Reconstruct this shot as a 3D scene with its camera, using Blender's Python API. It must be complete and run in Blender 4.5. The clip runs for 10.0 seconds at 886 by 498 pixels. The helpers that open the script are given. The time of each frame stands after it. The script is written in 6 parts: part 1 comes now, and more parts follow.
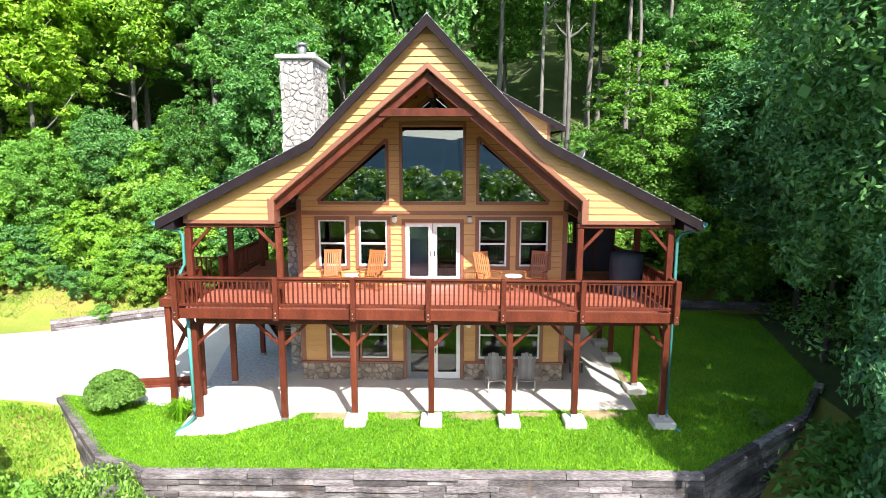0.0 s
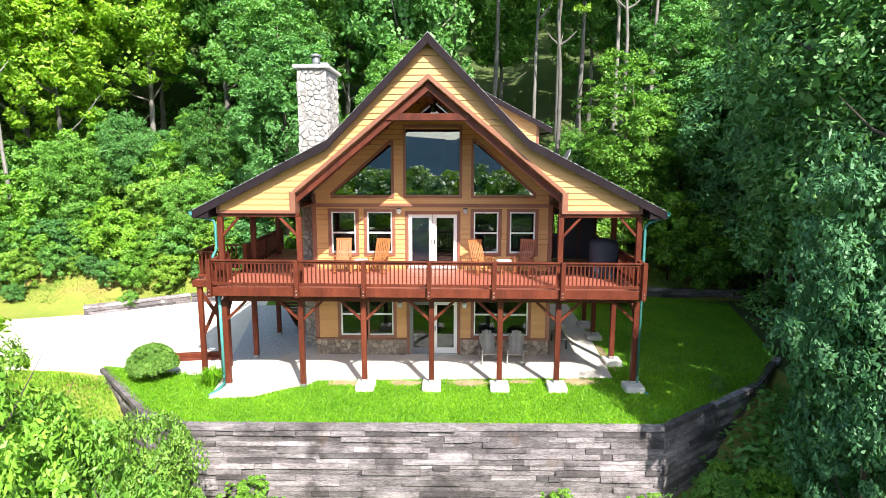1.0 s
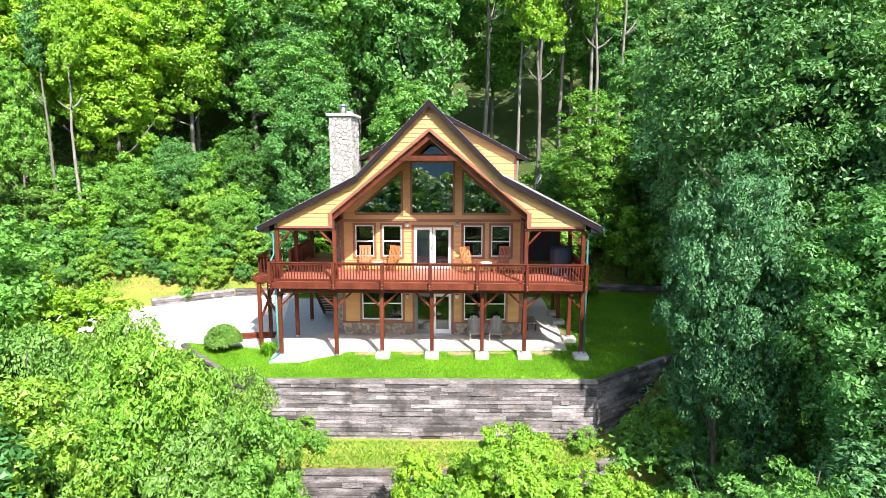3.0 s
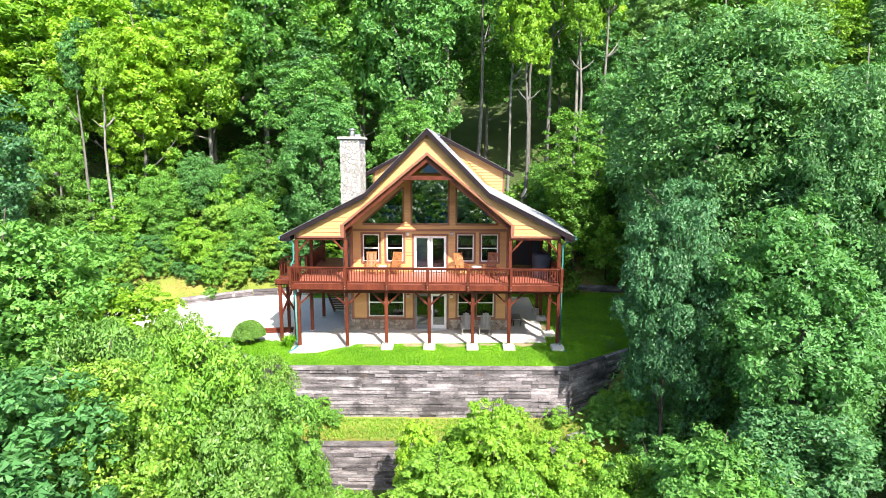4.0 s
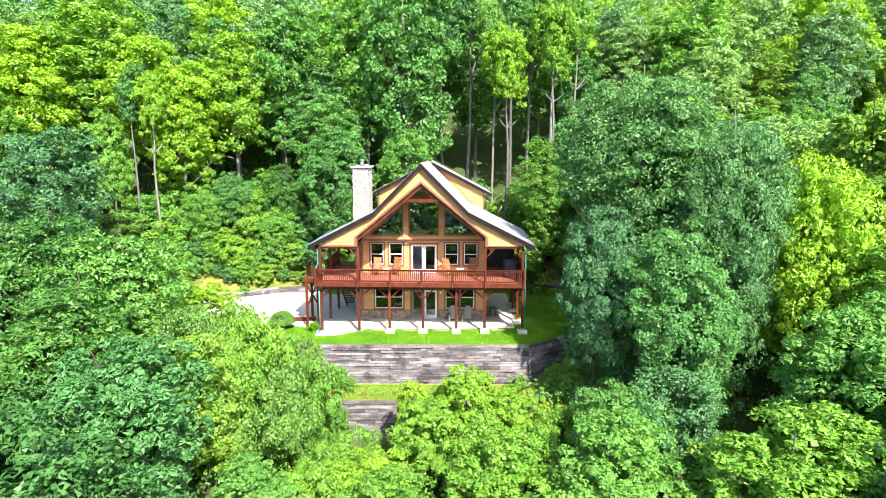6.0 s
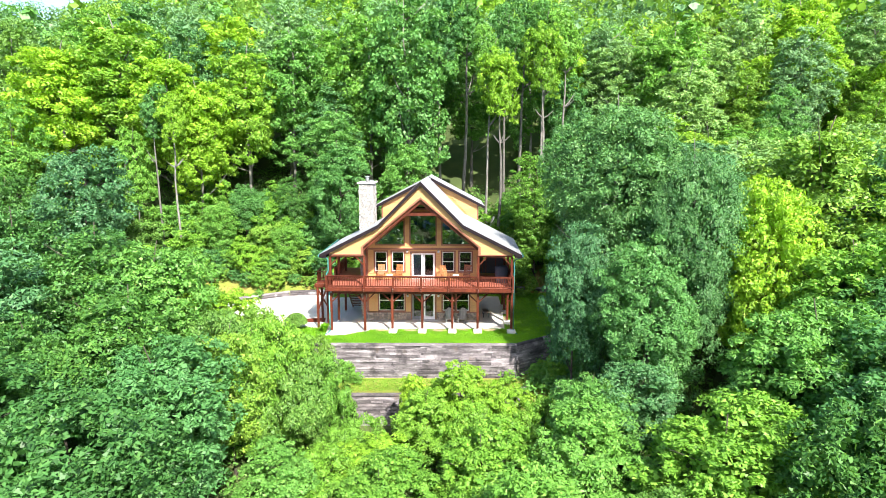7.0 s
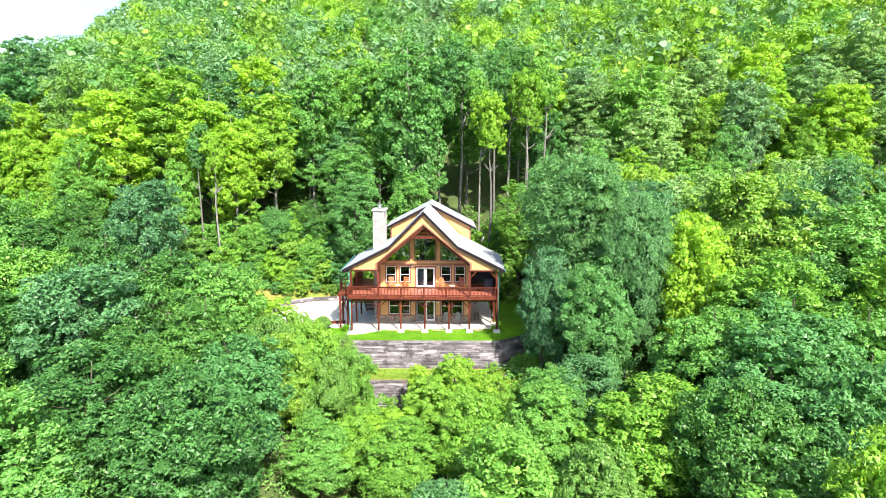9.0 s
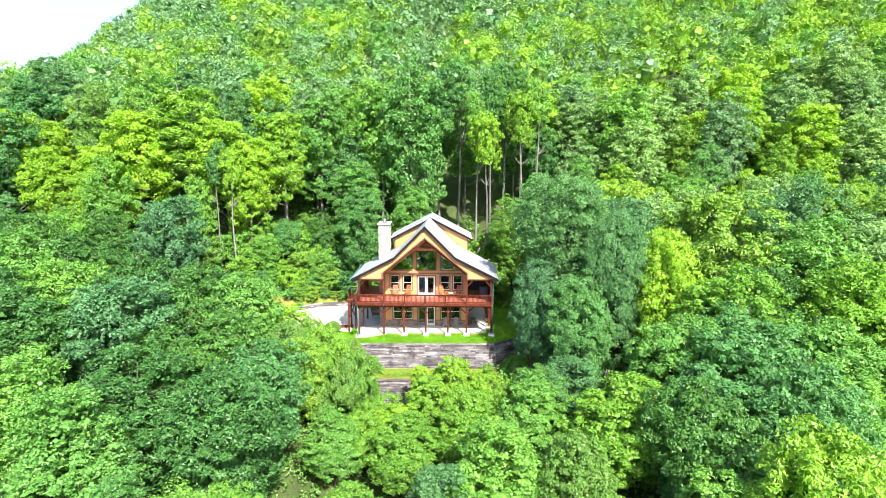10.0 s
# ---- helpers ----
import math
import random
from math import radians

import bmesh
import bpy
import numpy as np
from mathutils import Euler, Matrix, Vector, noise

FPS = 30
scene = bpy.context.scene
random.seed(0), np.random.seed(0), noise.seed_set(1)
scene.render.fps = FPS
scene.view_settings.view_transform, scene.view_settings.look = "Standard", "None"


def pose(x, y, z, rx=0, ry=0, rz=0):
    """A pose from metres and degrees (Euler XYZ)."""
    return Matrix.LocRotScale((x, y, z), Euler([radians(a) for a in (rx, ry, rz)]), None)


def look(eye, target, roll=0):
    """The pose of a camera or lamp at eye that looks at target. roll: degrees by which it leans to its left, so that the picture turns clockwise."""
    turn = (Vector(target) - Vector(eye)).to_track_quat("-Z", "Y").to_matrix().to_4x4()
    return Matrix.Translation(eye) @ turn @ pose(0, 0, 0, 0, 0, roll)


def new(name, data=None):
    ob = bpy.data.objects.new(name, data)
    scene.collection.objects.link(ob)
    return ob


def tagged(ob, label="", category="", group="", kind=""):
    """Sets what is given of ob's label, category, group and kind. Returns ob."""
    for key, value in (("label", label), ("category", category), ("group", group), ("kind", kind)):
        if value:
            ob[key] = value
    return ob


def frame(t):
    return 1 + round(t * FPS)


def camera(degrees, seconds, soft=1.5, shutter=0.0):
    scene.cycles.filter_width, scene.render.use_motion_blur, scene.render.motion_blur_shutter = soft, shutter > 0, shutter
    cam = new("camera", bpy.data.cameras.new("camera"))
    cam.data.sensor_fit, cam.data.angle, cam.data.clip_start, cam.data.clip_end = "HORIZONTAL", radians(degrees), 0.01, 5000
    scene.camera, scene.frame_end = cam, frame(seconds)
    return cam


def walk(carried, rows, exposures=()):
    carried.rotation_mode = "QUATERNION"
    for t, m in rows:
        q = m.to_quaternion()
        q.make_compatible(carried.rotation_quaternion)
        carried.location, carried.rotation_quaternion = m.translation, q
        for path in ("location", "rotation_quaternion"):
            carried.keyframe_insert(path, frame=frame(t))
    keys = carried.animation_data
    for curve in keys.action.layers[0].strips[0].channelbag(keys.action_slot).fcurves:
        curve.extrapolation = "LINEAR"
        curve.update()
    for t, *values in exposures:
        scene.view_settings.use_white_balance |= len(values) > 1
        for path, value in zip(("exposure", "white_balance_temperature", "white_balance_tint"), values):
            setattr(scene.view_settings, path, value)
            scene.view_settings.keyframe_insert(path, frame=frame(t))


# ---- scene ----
cam = camera(73.7, 10.0, soft=0.6)
# seconds, eye x y z in metres, yaw in degrees; the camera keeps one pitch
PITCH, ROLL = -9.30, -0.07
ROWS = [
    (0.0, 0.578, -16.213, 7.834, 0.887),
    (0.5, 0.616, -17.352, 7.832, 0.868),
    (1.0, 0.645, -18.709, 7.810, 0.849),
    (1.5, 0.656, -20.276, 7.930, 0.831),
    (2.0, 0.648, -21.953, 8.238, 0.812),
    (2.5, 0.723, -23.615, 8.666, 0.793),
    (4.0, 1.082, -29.671, 10.170, 0.737),
    (4.5, 1.238, -31.808, 10.661, 0.718),
    (5.0, 1.426, -33.966, 11.092, 0.699),
    (5.5, 1.617, -36.183, 11.491, 0.680),
    (7.0, 1.998, -42.732, 13.371, 0.624),
    (7.5, 2.060, -45.146, 14.114, 0.605),
    (8.0, 2.112, -47.736, 14.886, 0.586),
    (8.5, 2.151, -50.369, 15.663, 0.568),
    (9.0, 2.181, -52.974, 16.537, 0.549),
    (9.5, 2.202, -55.629, 17.483, 0.530),
    (10.0, 2.247, -58.230, 18.526, 0.511),
]
walk(cam, [(t, pose(x, y, z, 90 + PITCH, ROLL, yaw)) for t, x, y, z, yaw in ROWS], [(0.0, 1.08), (3.0, 1.10), (6.0, 1.22), (10.0, 1.23)])

# ---- world, sun, exposure ----
SUN_FROM = Vector((1.1, -2.55, 2.75)).normalized()
world = bpy.data.worlds.new("sky")
scene.world = world
world.use_nodes = True
wn = world.node_tree.nodes
sky = wn.new("ShaderNodeTexSky")
sky.sky_type = "NISHITA"
sky.sun_disc = False
sky.sun_elevation = math.asin(SUN_FROM.z)
sky.sun_rotation = math.atan2(SUN_FROM.x, SUN_FROM.y)
sky.air_density, sky.dust_density = 1.0, 1.6
world.node_tree.links.new(sky.outputs[0], wn["Background"].inputs[0])
wn["Background"].inputs[1].default_value = 0.15
sun = new("sun", bpy.data.lights.new("sun", "SUN"))
sun.data.energy, sun.data.angle, sun.data.color = 5.0, radians(0.5), (1.0, 0.95, 0.86)
sun.matrix_world = look(SUN_FROM * 100, (0, 0, 0))


# ---- materials ----
def ramp(nt, fac, stops):
    n = nt.nodes.new("ShaderNodeValToRGB")
    els = n.color_ramp.elements
    while len(els) < len(stops):
        els.new(0.5)
    for e, (p, c) in zip(els, stops):
        e.position, e.color = p, (*c, 1)
    nt.links.new(fac, n.inputs[0])
    return n.outputs[0]


def noise_out(nt, scale, detail=4.0, rough=0.55, stretch=(1, 1, 1), obj=True):
    tc = nt.nodes.new("ShaderNodeTexCoord")
    mp = nt.nodes.new("ShaderNodeMapping")
    mp.inputs["Scale"].default_value = stretch
    nt.links.new(tc.outputs["Object"], mp.inputs[0])
    n = nt.nodes.new("ShaderNodeTexNoise")
    n.inputs["Scale"].default_value = scale
    n.inputs["Detail"].default_value = detail
    n.inputs["Roughness"].default_value = rough
    nt.links.new(mp.outputs[0], n.inputs["Vector"])
    return n.outputs["Fac"]


def mixc(nt, fac, a, b, mode="MIX"):
    n = nt.nodes.new("ShaderNodeMix")
    n.data_type, n.blend_type = "RGBA", mode
    for sock, v in ((n.inputs["Factor"], fac), (n.inputs["A"], a), (n.inputs["B"], b)):
        if isinstance(v, (int, float)):
            sock.default_value = v
        elif isinstance(v, tuple):
            sock.default_value = (*v, 1)
        else:
            nt.links.new(v, sock)
    return n.outputs["Result"]


def surface(name, dark, mid, light, scale=6.0, rough=0.7, bump=0.2, fine=60.0, stretch=(1, 1, 1), vary=0.25, metal=0.0, spec=0.5):
    """A weathered surface: broad stains, fine grain, and a shade of its own for each piece."""
    m = bpy.data.materials.new(name)
    m.use_nodes = True
    nt = m.node_tree
    b = nt.nodes["Principled BSDF"]
    big = noise_out(nt, scale, 5.0, 0.6, stretch)
    small = noise_out(nt, fine, 3.0, 0.6, stretch)
    col = ramp(nt, big, [(0.28, dark), (0.5, mid), (0.74, light)])
    col = mixc(nt, 0.35, col, ramp(nt, small, [(0.3, dark), (0.7, light)]))
    info = nt.nodes.new("ShaderNodeObjectInfo")
    tone = ramp(nt, info.outputs["Random"], [(0.0, (1 - vary,) * 3), (1.0, (1 + vary,) * 3)])
    col = mixc(nt, 1.0, col, tone, "MULTIPLY")
    nt.links.new(col, b.inputs["Base Color"])
    b.inputs["Roughness"].default_value = rough
    b.inputs["Metallic"].default_value = metal
    b.inputs["Specular IOR Level"].default_value = spec
    bp = nt.nodes.new("ShaderNodeBump")
    bp.inputs["Strength"].default_value = bump
    bp.inputs["Distance"].default_value = 0.02
    nt.links.new(small, bp.inputs["Height"])
    nt.links.new(bp.outputs[0], b.inputs["Normal"])
    return m


def foliage(name, dark, mid, light, vary=0.35, glow=0.45):
    """Leaves: each leaf has its own shade, light shines through them."""
    m = bpy.data.materials.new(name)
    m.use_nodes = True
    nt = m.node_tree
    out = nt.nodes["Material Output"]
    b = nt.nodes["Principled BSDF"]
    geo = nt.nodes.new("ShaderNodeNewGeometry")
    info = nt.nodes.new("ShaderNodeObjectInfo")
    col = ramp(nt, geo.outputs["Random Per Island"], [(0.0, tuple(c * 0.62 for c in dark)), (0.45, mid), (0.85, light), (1.0, (light[0] * 1.3 + 0.04, light[1] * 1.15 + 0.03, light[2] * 1.2))])
    big = noise_out(nt, 0.45, 2.0)
    col = mixc(nt, 0.35, col, ramp(nt, big, [(0.35, dark), (0.65, light)]))
    tone = ramp(nt, info.outputs["Random"], [(0.0, (1 - vary, 1 - vary * 0.7, 1 + vary * 0.3)), (0.5, (1, 1, 1)), (1.0, (1 + vary, 1 + vary * 0.6, 1 - vary * 0.4))])
    col = mixc(nt, 1.0, col, tone, "MULTIPLY")
    col = mixc(nt, 1.0, col, (0.89, 0.95, 0.93), "MULTIPLY")
    nt.links.new(col, b.inputs["Base Color"])
    b.inputs["Roughness"].default_value = 0.45
    b.inputs["Specular IOR Level"].default_value = 0.35
    tr = nt.nodes.new("ShaderNodeBsdfTranslucent")
    tcol = mixc(nt, 1.0, col, (1.35, 1.3, 0.6), "MULTIPLY")
    nt.links.new(tcol, tr.inputs[0])
    mx = nt.nodes.new("ShaderNodeMixShader")
    mx.inputs[0].default_value = glow * 0.68
    nt.links.new(b.outputs[0], mx.inputs[1])
    nt.links.new(tr.outputs[0], mx.inputs[2])
    nt.links.new(mx.outputs[0], out.inputs[0])
    return m


def pane_glass(name, tint=(0.6, 0.65, 0.68), ior=1.6):
    m = bpy.data.materials.new(name)
    m.use_nodes = True
    nt = m.node_tree
    out = nt.nodes["Material Output"]
    nt.nodes.remove(nt.nodes["Principled BSDF"])
    clear = nt.nodes.new("ShaderNodeBsdfTransparent")
    clear.inputs[0].default_value = (*tint, 1)
    gloss = nt.nodes.new("ShaderNodeBsdfGlossy")
    gloss.inputs["Roughness"].default_value = 0.01
    gloss.inputs[0].default_value = (0.95, 0.98, 1, 1)
    fr = nt.nodes.new("ShaderNodeFresnel")
    fr.inputs[0].default_value = ior
    mx = nt.nodes.new("ShaderNodeMixShader")
    nt.links.new(fr.outputs[0], mx.inputs[0])
    nt.links.new(clear.outputs[0], mx.inputs[1])
    nt.links.new(gloss.outputs[0], mx.inputs[2])
    nt.links.new(mx.outputs[0], out.inputs[0])
    return m


M_SIDING = surface("painted lap siding", (0.53, 0.27, 0.09), (0.60, 0.32, 0.118), (0.66, 0.375, 0.15), 1.5, 0.55, 0.12, 40, (0.3, 1, 1), 0.05)
M_TRIM = surface("brown painted trim", (0.20, 0.075, 0.045), (0.25, 0.10, 0.06), (0.30, 0.13, 0.085), 2.0, 0.5, 0.12, 50, (0.4, 1, 1), 0.08)
M_FASCIA = surface("dark fascia board", (0.012, 0.008, 0.010), (0.018, 0.012, 0.015), (0.028, 0.02, 0.024), 2.0, 0.8, 0.1, 50, (1, 1, 1), 0.05, spec=0.15)
M_STAIN = surface("red stained wood", (0.042, 0.010, 0.006), (0.105, 0.022, 0.011), (0.19, 0.048, 0.024), 2.6, 0.5, 0.3, 40, (1, 1, 0.25), 0.18, spec=0.25)
M_DECK = surface("worn red deck boards", (0.27, 0.07, 0.045), (0.38, 0.115, 0.075), (0.48, 0.18, 0.13), 1.6, 0.55, 0.25, 45, (0.2, 1, 1), 0.16)
M_VAULT = surface("stained soffit boards", (0.13, 0.045, 0.022), (0.19, 0.07, 0.035), (0.25, 0.10, 0.05), 2.0, 0.55, 0.2, 30, (0.3, 1, 1), 0.1)
M_ROOF = surface("grey shingles", (0.23, 0.24, 0.255), (0.32, 0.33, 0.35), (0.41, 0.42, 0.44), 1.2, 0.85, 0.5, 14, (1, 3, 1), 0.06)
M_WHITE = surface("white vinyl", (0.74, 0.74, 0.73), (0.8, 0.8, 0.79), (0.84, 0.84, 0.83), 3.0, 0.4, 0.03, 60, (1, 1, 1), 0.03)
M_CHIMNEY = surface("pale chimney stone", (0.18, 0.17, 0.16), (0.37, 0.35, 0.33), (0.56, 0.535, 0.51), 5.0, 0.9, 0.8, 26, (1, 1, 1), 0.25)
M_PALEMORTAR = surface("pale mortar", (0.15, 0.14, 0.13), (0.21, 0.195, 0.18), (0.28, 0.265, 0.245), 6.0, 0.9, 0.5, 50)
M_STONE = surface("field stone", (0.13, 0.092, 0.068), (0.31, 0.235, 0.175), (0.52, 0.44, 0.35), 3.5, 0.85, 0.6, 30, (1, 1, 1), 0.35)
M_MORTAR = surface("grey mortar", (0.30, 0.27, 0.24), (0.38, 0.35, 0.31), (0.45, 0.42, 0.38), 6.0, 0.9, 0.4, 60)
M_CONC = surface("pale concrete", (0.50, 0.475, 0.435), (0.60, 0.575, 0.53), (0.66, 0.63, 0.59), 0.9, 0.85, 0.2, 40, (1, 1, 1), 0.06)
M_DRIVE = surface("pale gravel drive", (0.50, 0.47, 0.42), (0.60, 0.575, 0.53), (0.68, 0.65, 0.61), 0.6, 0.9, 0.5, 25)
M_GRAVEL = surface("grey gravel", (0.22, 0.235, 0.26), (0.40, 0.42, 0.45), (0.60, 0.62, 0.65), 9.0, 0.9, 0.6, 22)
M_TIMBER = surface("weathered timber", (0.022, 0.018, 0.02), (0.145, 0.122, 0.13), (0.47, 0.43, 0.44), 1.6, 0.9, 1.0, 16, (0.55, 1, 2.2), 0.6)


def rust_stains(m, colour, scale, edge):
    """Blotches of another colour over a finished surface."""
    nt = m.node_tree
    b = nt.nodes["Principled BSDF"]
    old = b.inputs["Base Color"].links[0].from_socket
    blot = ramp(nt, noise_out(nt, scale, 6.0, 0.65), [(edge, (0, 0, 0)), (edge + 0.12, (0.75,) * 3)])
    nt.links.new(mixc(nt, blot, old, colour), b.inputs["Base Color"])


rust_stains(M_TIMBER, (0.17, 0.11, 0.075), 0.9, 0.62)
rust_stains(M_TIMBER, (0.04, 0.034, 0.036), 0.8, 0.53)
M_TEAL = surface("teal gutter paint", (0.05, 0.20, 0.20), (0.07, 0.27, 0.26), (0.10, 0.33, 0.31), 3.0, 0.4, 0.05, 40)
M_BLACK = surface("black metal", (0.012, 0.012, 0.013), (0.02, 0.02, 0.021), (0.035, 0.035, 0.036), 4.0, 0.45, 0.05, 40)
M_COVER = surface("blue grey grill cover", (0.02, 0.028, 0.045), (0.03, 0.042, 0.07), (0.045, 0.06, 0.095), 3.0, 0.6, 0.2, 30)
M_CEDAR = surface("orange cedar", (0.22, 0.075, 0.022), (0.33, 0.122, 0.036), (0.43, 0.18, 0.06), 3.0, 0.5, 0.15, 50, (1, 1, 0.3), 0.1)
M_REDWOOD = surface("red brown chair wood", (0.24, 0.07, 0.03), (0.33, 0.105, 0.045), (0.42, 0.15, 0.07), 3.0, 0.5, 0.15, 50, (1, 1, 0.3), 0.1)
M_GREYWOOD = surface("silver grey wood", (0.22, 0.20, 0.19), (0.32, 0.30, 0.285), (0.42, 0.40, 0.38), 3.0, 0.8, 0.25, 50, (1, 1, 0.3), 0.12)
M_STEEL = surface("galvanised steel", (0.35, 0.36, 0.37), (0.45, 0.46, 0.47), (0.55, 0.56, 0.57), 4.0, 0.4, 0.05, 40, metal=0.8)
M_BARK = surface("grey bark", (0.07, 0.062, 0.055), (0.16, 0.148, 0.132), (0.30, 0.285, 0.26), 3.0, 0.9, 0.7, 14, (1, 1, 0.3), 0.35)
M_TWIG = surface("brown twig bark", (0.03, 0.024, 0.018), (0.07, 0.055, 0.042), (0.13, 0.11, 0.085), 4.0, 0.9, 0.5, 20, (1, 1, 0.3), 0.3)
# the dimness of the rooms is put into this colour
M_DARKROOM = surface("painted-in room dimness", (0.05, 0.045, 0.04), (0.07, 0.062, 0.055), (0.09, 0.08, 0.07), 2.0, 0.9, 0.05)
M_BLIND = surface("grey blue blind", (0.42, 0.45, 0.52), (0.50, 0.53, 0.60), (0.56, 0.59, 0.66), 3.0, 0.8, 0.05)
M_SCREEN = surface("dark insect screen", (0.018, 0.02, 0.03), (0.024, 0.027, 0.04), (0.03, 0.034, 0.05), 3.0, 0.6, 0.05)
M_SCREENFRAME = surface("grey screen door frame", (0.13, 0.14, 0.145), (0.17, 0.18, 0.185), (0.21, 0.22, 0.225), 3.0, 0.5, 0.05)
M_LAWN = surface("lawn soil and thatch", (0.06, 0.18, 0.008), (0.12, 0.31, 0.012), (0.23, 0.42, 0.03), 0.7, 0.9, 0.9, 12)
M_GLASS = pane_glass("window glass")
M_BIGGLASS = pane_glass("coated picture window glass", (0.3, 0.36, 0.4), 2.6)
M_LAMP = surface("frosted lamp glass", (0.6, 0.6, 0.58), (0.66, 0.66, 0.64), (0.7, 0.7, 0.68), 3.0, 0.3, 0.02)

L_MID = foliage("green leaves", (0.08, 0.215, 0.033), (0.145, 0.35, 0.074), (0.235, 0.48, 0.12))
L_DEEP = foliage("deep green leaves", (0.04, 0.125, 0.022), (0.078, 0.215, 0.045), (0.135, 0.315, 0.072), 0.22, 0.42)
L_BRIGHT = foliage("yellow green leaves", (0.16, 0.33, 0.026), (0.28, 0.50, 0.042), (0.40, 0.62, 0.075), 0.2, 0.5)
L_DARK = foliage("blue green leaves", (0.05, 0.15, 0.045), (0.105, 0.27, 0.085), (0.19, 0.39, 0.145), 0.2, 0.42)
# pale green trees; the raised blue puts some distance haze into the colour
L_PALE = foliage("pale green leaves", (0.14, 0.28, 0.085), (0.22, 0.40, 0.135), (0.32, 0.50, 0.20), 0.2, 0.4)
L_OLIVE = foliage("olive green leaves", (0.12, 0.26, 0.03), (0.20, 0.385, 0.05), (0.31, 0.49, 0.085), 0.25, 0.4)
L_FRESH = foliage("fresh green leaves", (0.12, 0.28, 0.026), (0.20, 0.42, 0.044), (0.31, 0.54, 0.075), 0.2, 0.45)
M_DIRT = surface("trodden dirt", (0.22, 0.16, 0.08), (0.36, 0.28, 0.15), (0.50, 0.41, 0.25), 2.5, 0.95, 0.6, 30)
L_GRASS = foliage("lawn grass", (0.07, 0.23, 0.006), (0.16, 0.42, 0.010), (0.30, 0.56, 0.025), 0.1, 0.45)
L_DRY = foliage("dry bank grass", (0.11, 0.17, 0.03), (0.19, 0.25, 0.05), (0.30, 0.30, 0.10), 0.2, 0.3)


def ground_material():
    """Hillside ground: dark leaf litter under the trees, grass where it is open, far woods with haze put into their
    colour.
    """
    m = surface("forest ground", (0.03, 0.05, 0.012), (0.055, 0.085, 0.02), (0.095, 0.12, 0.035), 0.35, 0.95, 0.8, 6)
    return m


M_GROUND = ground_material()
M_BANK = surface("grassy bank", (0.12, 0.22, 0.02), (0.20, 0.25, 0.035), (0.34, 0.20, 0.08), 0.5, 0.95, 0.8, 9)
# far mountain woods; their blue is distance haze put into the colour
M_FARWOOD = surface("far woods in painted blue haze", (0.014, 0.045, 0.07), (0.024, 0.068, 0.105), (0.036, 0.09, 0.13), 0.012, 0.95, 0.9, 0.09, spec=0.03)


# ---- helpers for building ----
def obj(name, verts, faces, mat, parent=None, label="", smooth=False):
    me = bpy.data.meshes.new(name)
    me.from_pydata([tuple(v) for v in verts], [], faces)
    me.materials.append(mat)
    if smooth:
        me.shade_smooth()
    ob = new(name, me)
    ob.parent = parent
    return tagged(ob, label)


def part(name, bm, mat, parent=None, label="", smooth=False):
    me = bpy.data.meshes.new(name)
    bmesh.ops.recalc_face_normals(bm, faces=bm.faces)
    bm.to_mesh(me)
    bm.free()
    me.materials.append(mat)
    if smooth:
        me.shade_smooth()
    ob = new(name, me)
    ob.parent = parent
    return tagged(ob, label)


def thing(name, label, category, at=(0, 0, 0), group="", kind=""):
    ob = new(name)
    ob.empty_display_size = 0.2
    ob.location = at
    return tagged(ob, label, category, group, kind)


BOX_F = [(0, 3, 2, 1), (4, 5, 6, 7), (0, 1, 5, 4), (1, 2, 6, 5), (2, 3, 7, 6), (3, 0, 4, 7)]


def box_v(x0, y0, z0, x1, y1, z1):
    return [(x0, y0, z0), (x1, y0, z0), (x1, y1, z0), (x0, y1, z0), (x0, y0, z1), (x1, y0, z1), (x1, y1, z1), (x0, y1, z1)]


def add_box(bm, x0, y0, z0, x1, y1, z1, m=None):
    vs = [bm.verts.new(m @ Vector(v) if m else v) for v in box_v(x0, y0, z0, x1, y1, z1)]
    return [bm.faces.new([vs[i] for i in f]) for f in BOX_F]


def block(name, x0, y0, z0, x1, y1, z1, mat, parent=None, label="", bevel=0.0, m=None):
    """A box with softened edges."""
    bm = bmesh.new()
    add_box(bm, x0, y0, z0, x1, y1, z1, m)
    if bevel:
        bmesh.ops.recalc_face_normals(bm, faces=bm.faces)
        bmesh.ops.bevel(bm, geom=list(bm.edges), offset=bevel, segments=1, affect="EDGES")
    return part(name, bm, mat, parent, label)


def beam(name, a, b, w, h, mat, parent=None, label="", bevel=0.008, up=(0, 0, 1)):
    """A timber of section w x h from a to b."""
    a, b = Vector(a), Vector(b)
    d = (b - a)
    n = d.length
    d.normalize()
    s = d.cross(Vector(up))
    if s.length < 1e-4:
        s = Vector((1, 0, 0))
    s.normalize()
    t = s.cross(d)
    m = Matrix((s, d, t)).transposed().to_4x4()
    m.translation = a
    return block(name, -w / 2, 0, -h / 2, w / 2, n, h / 2, mat, parent, label, bevel, m)


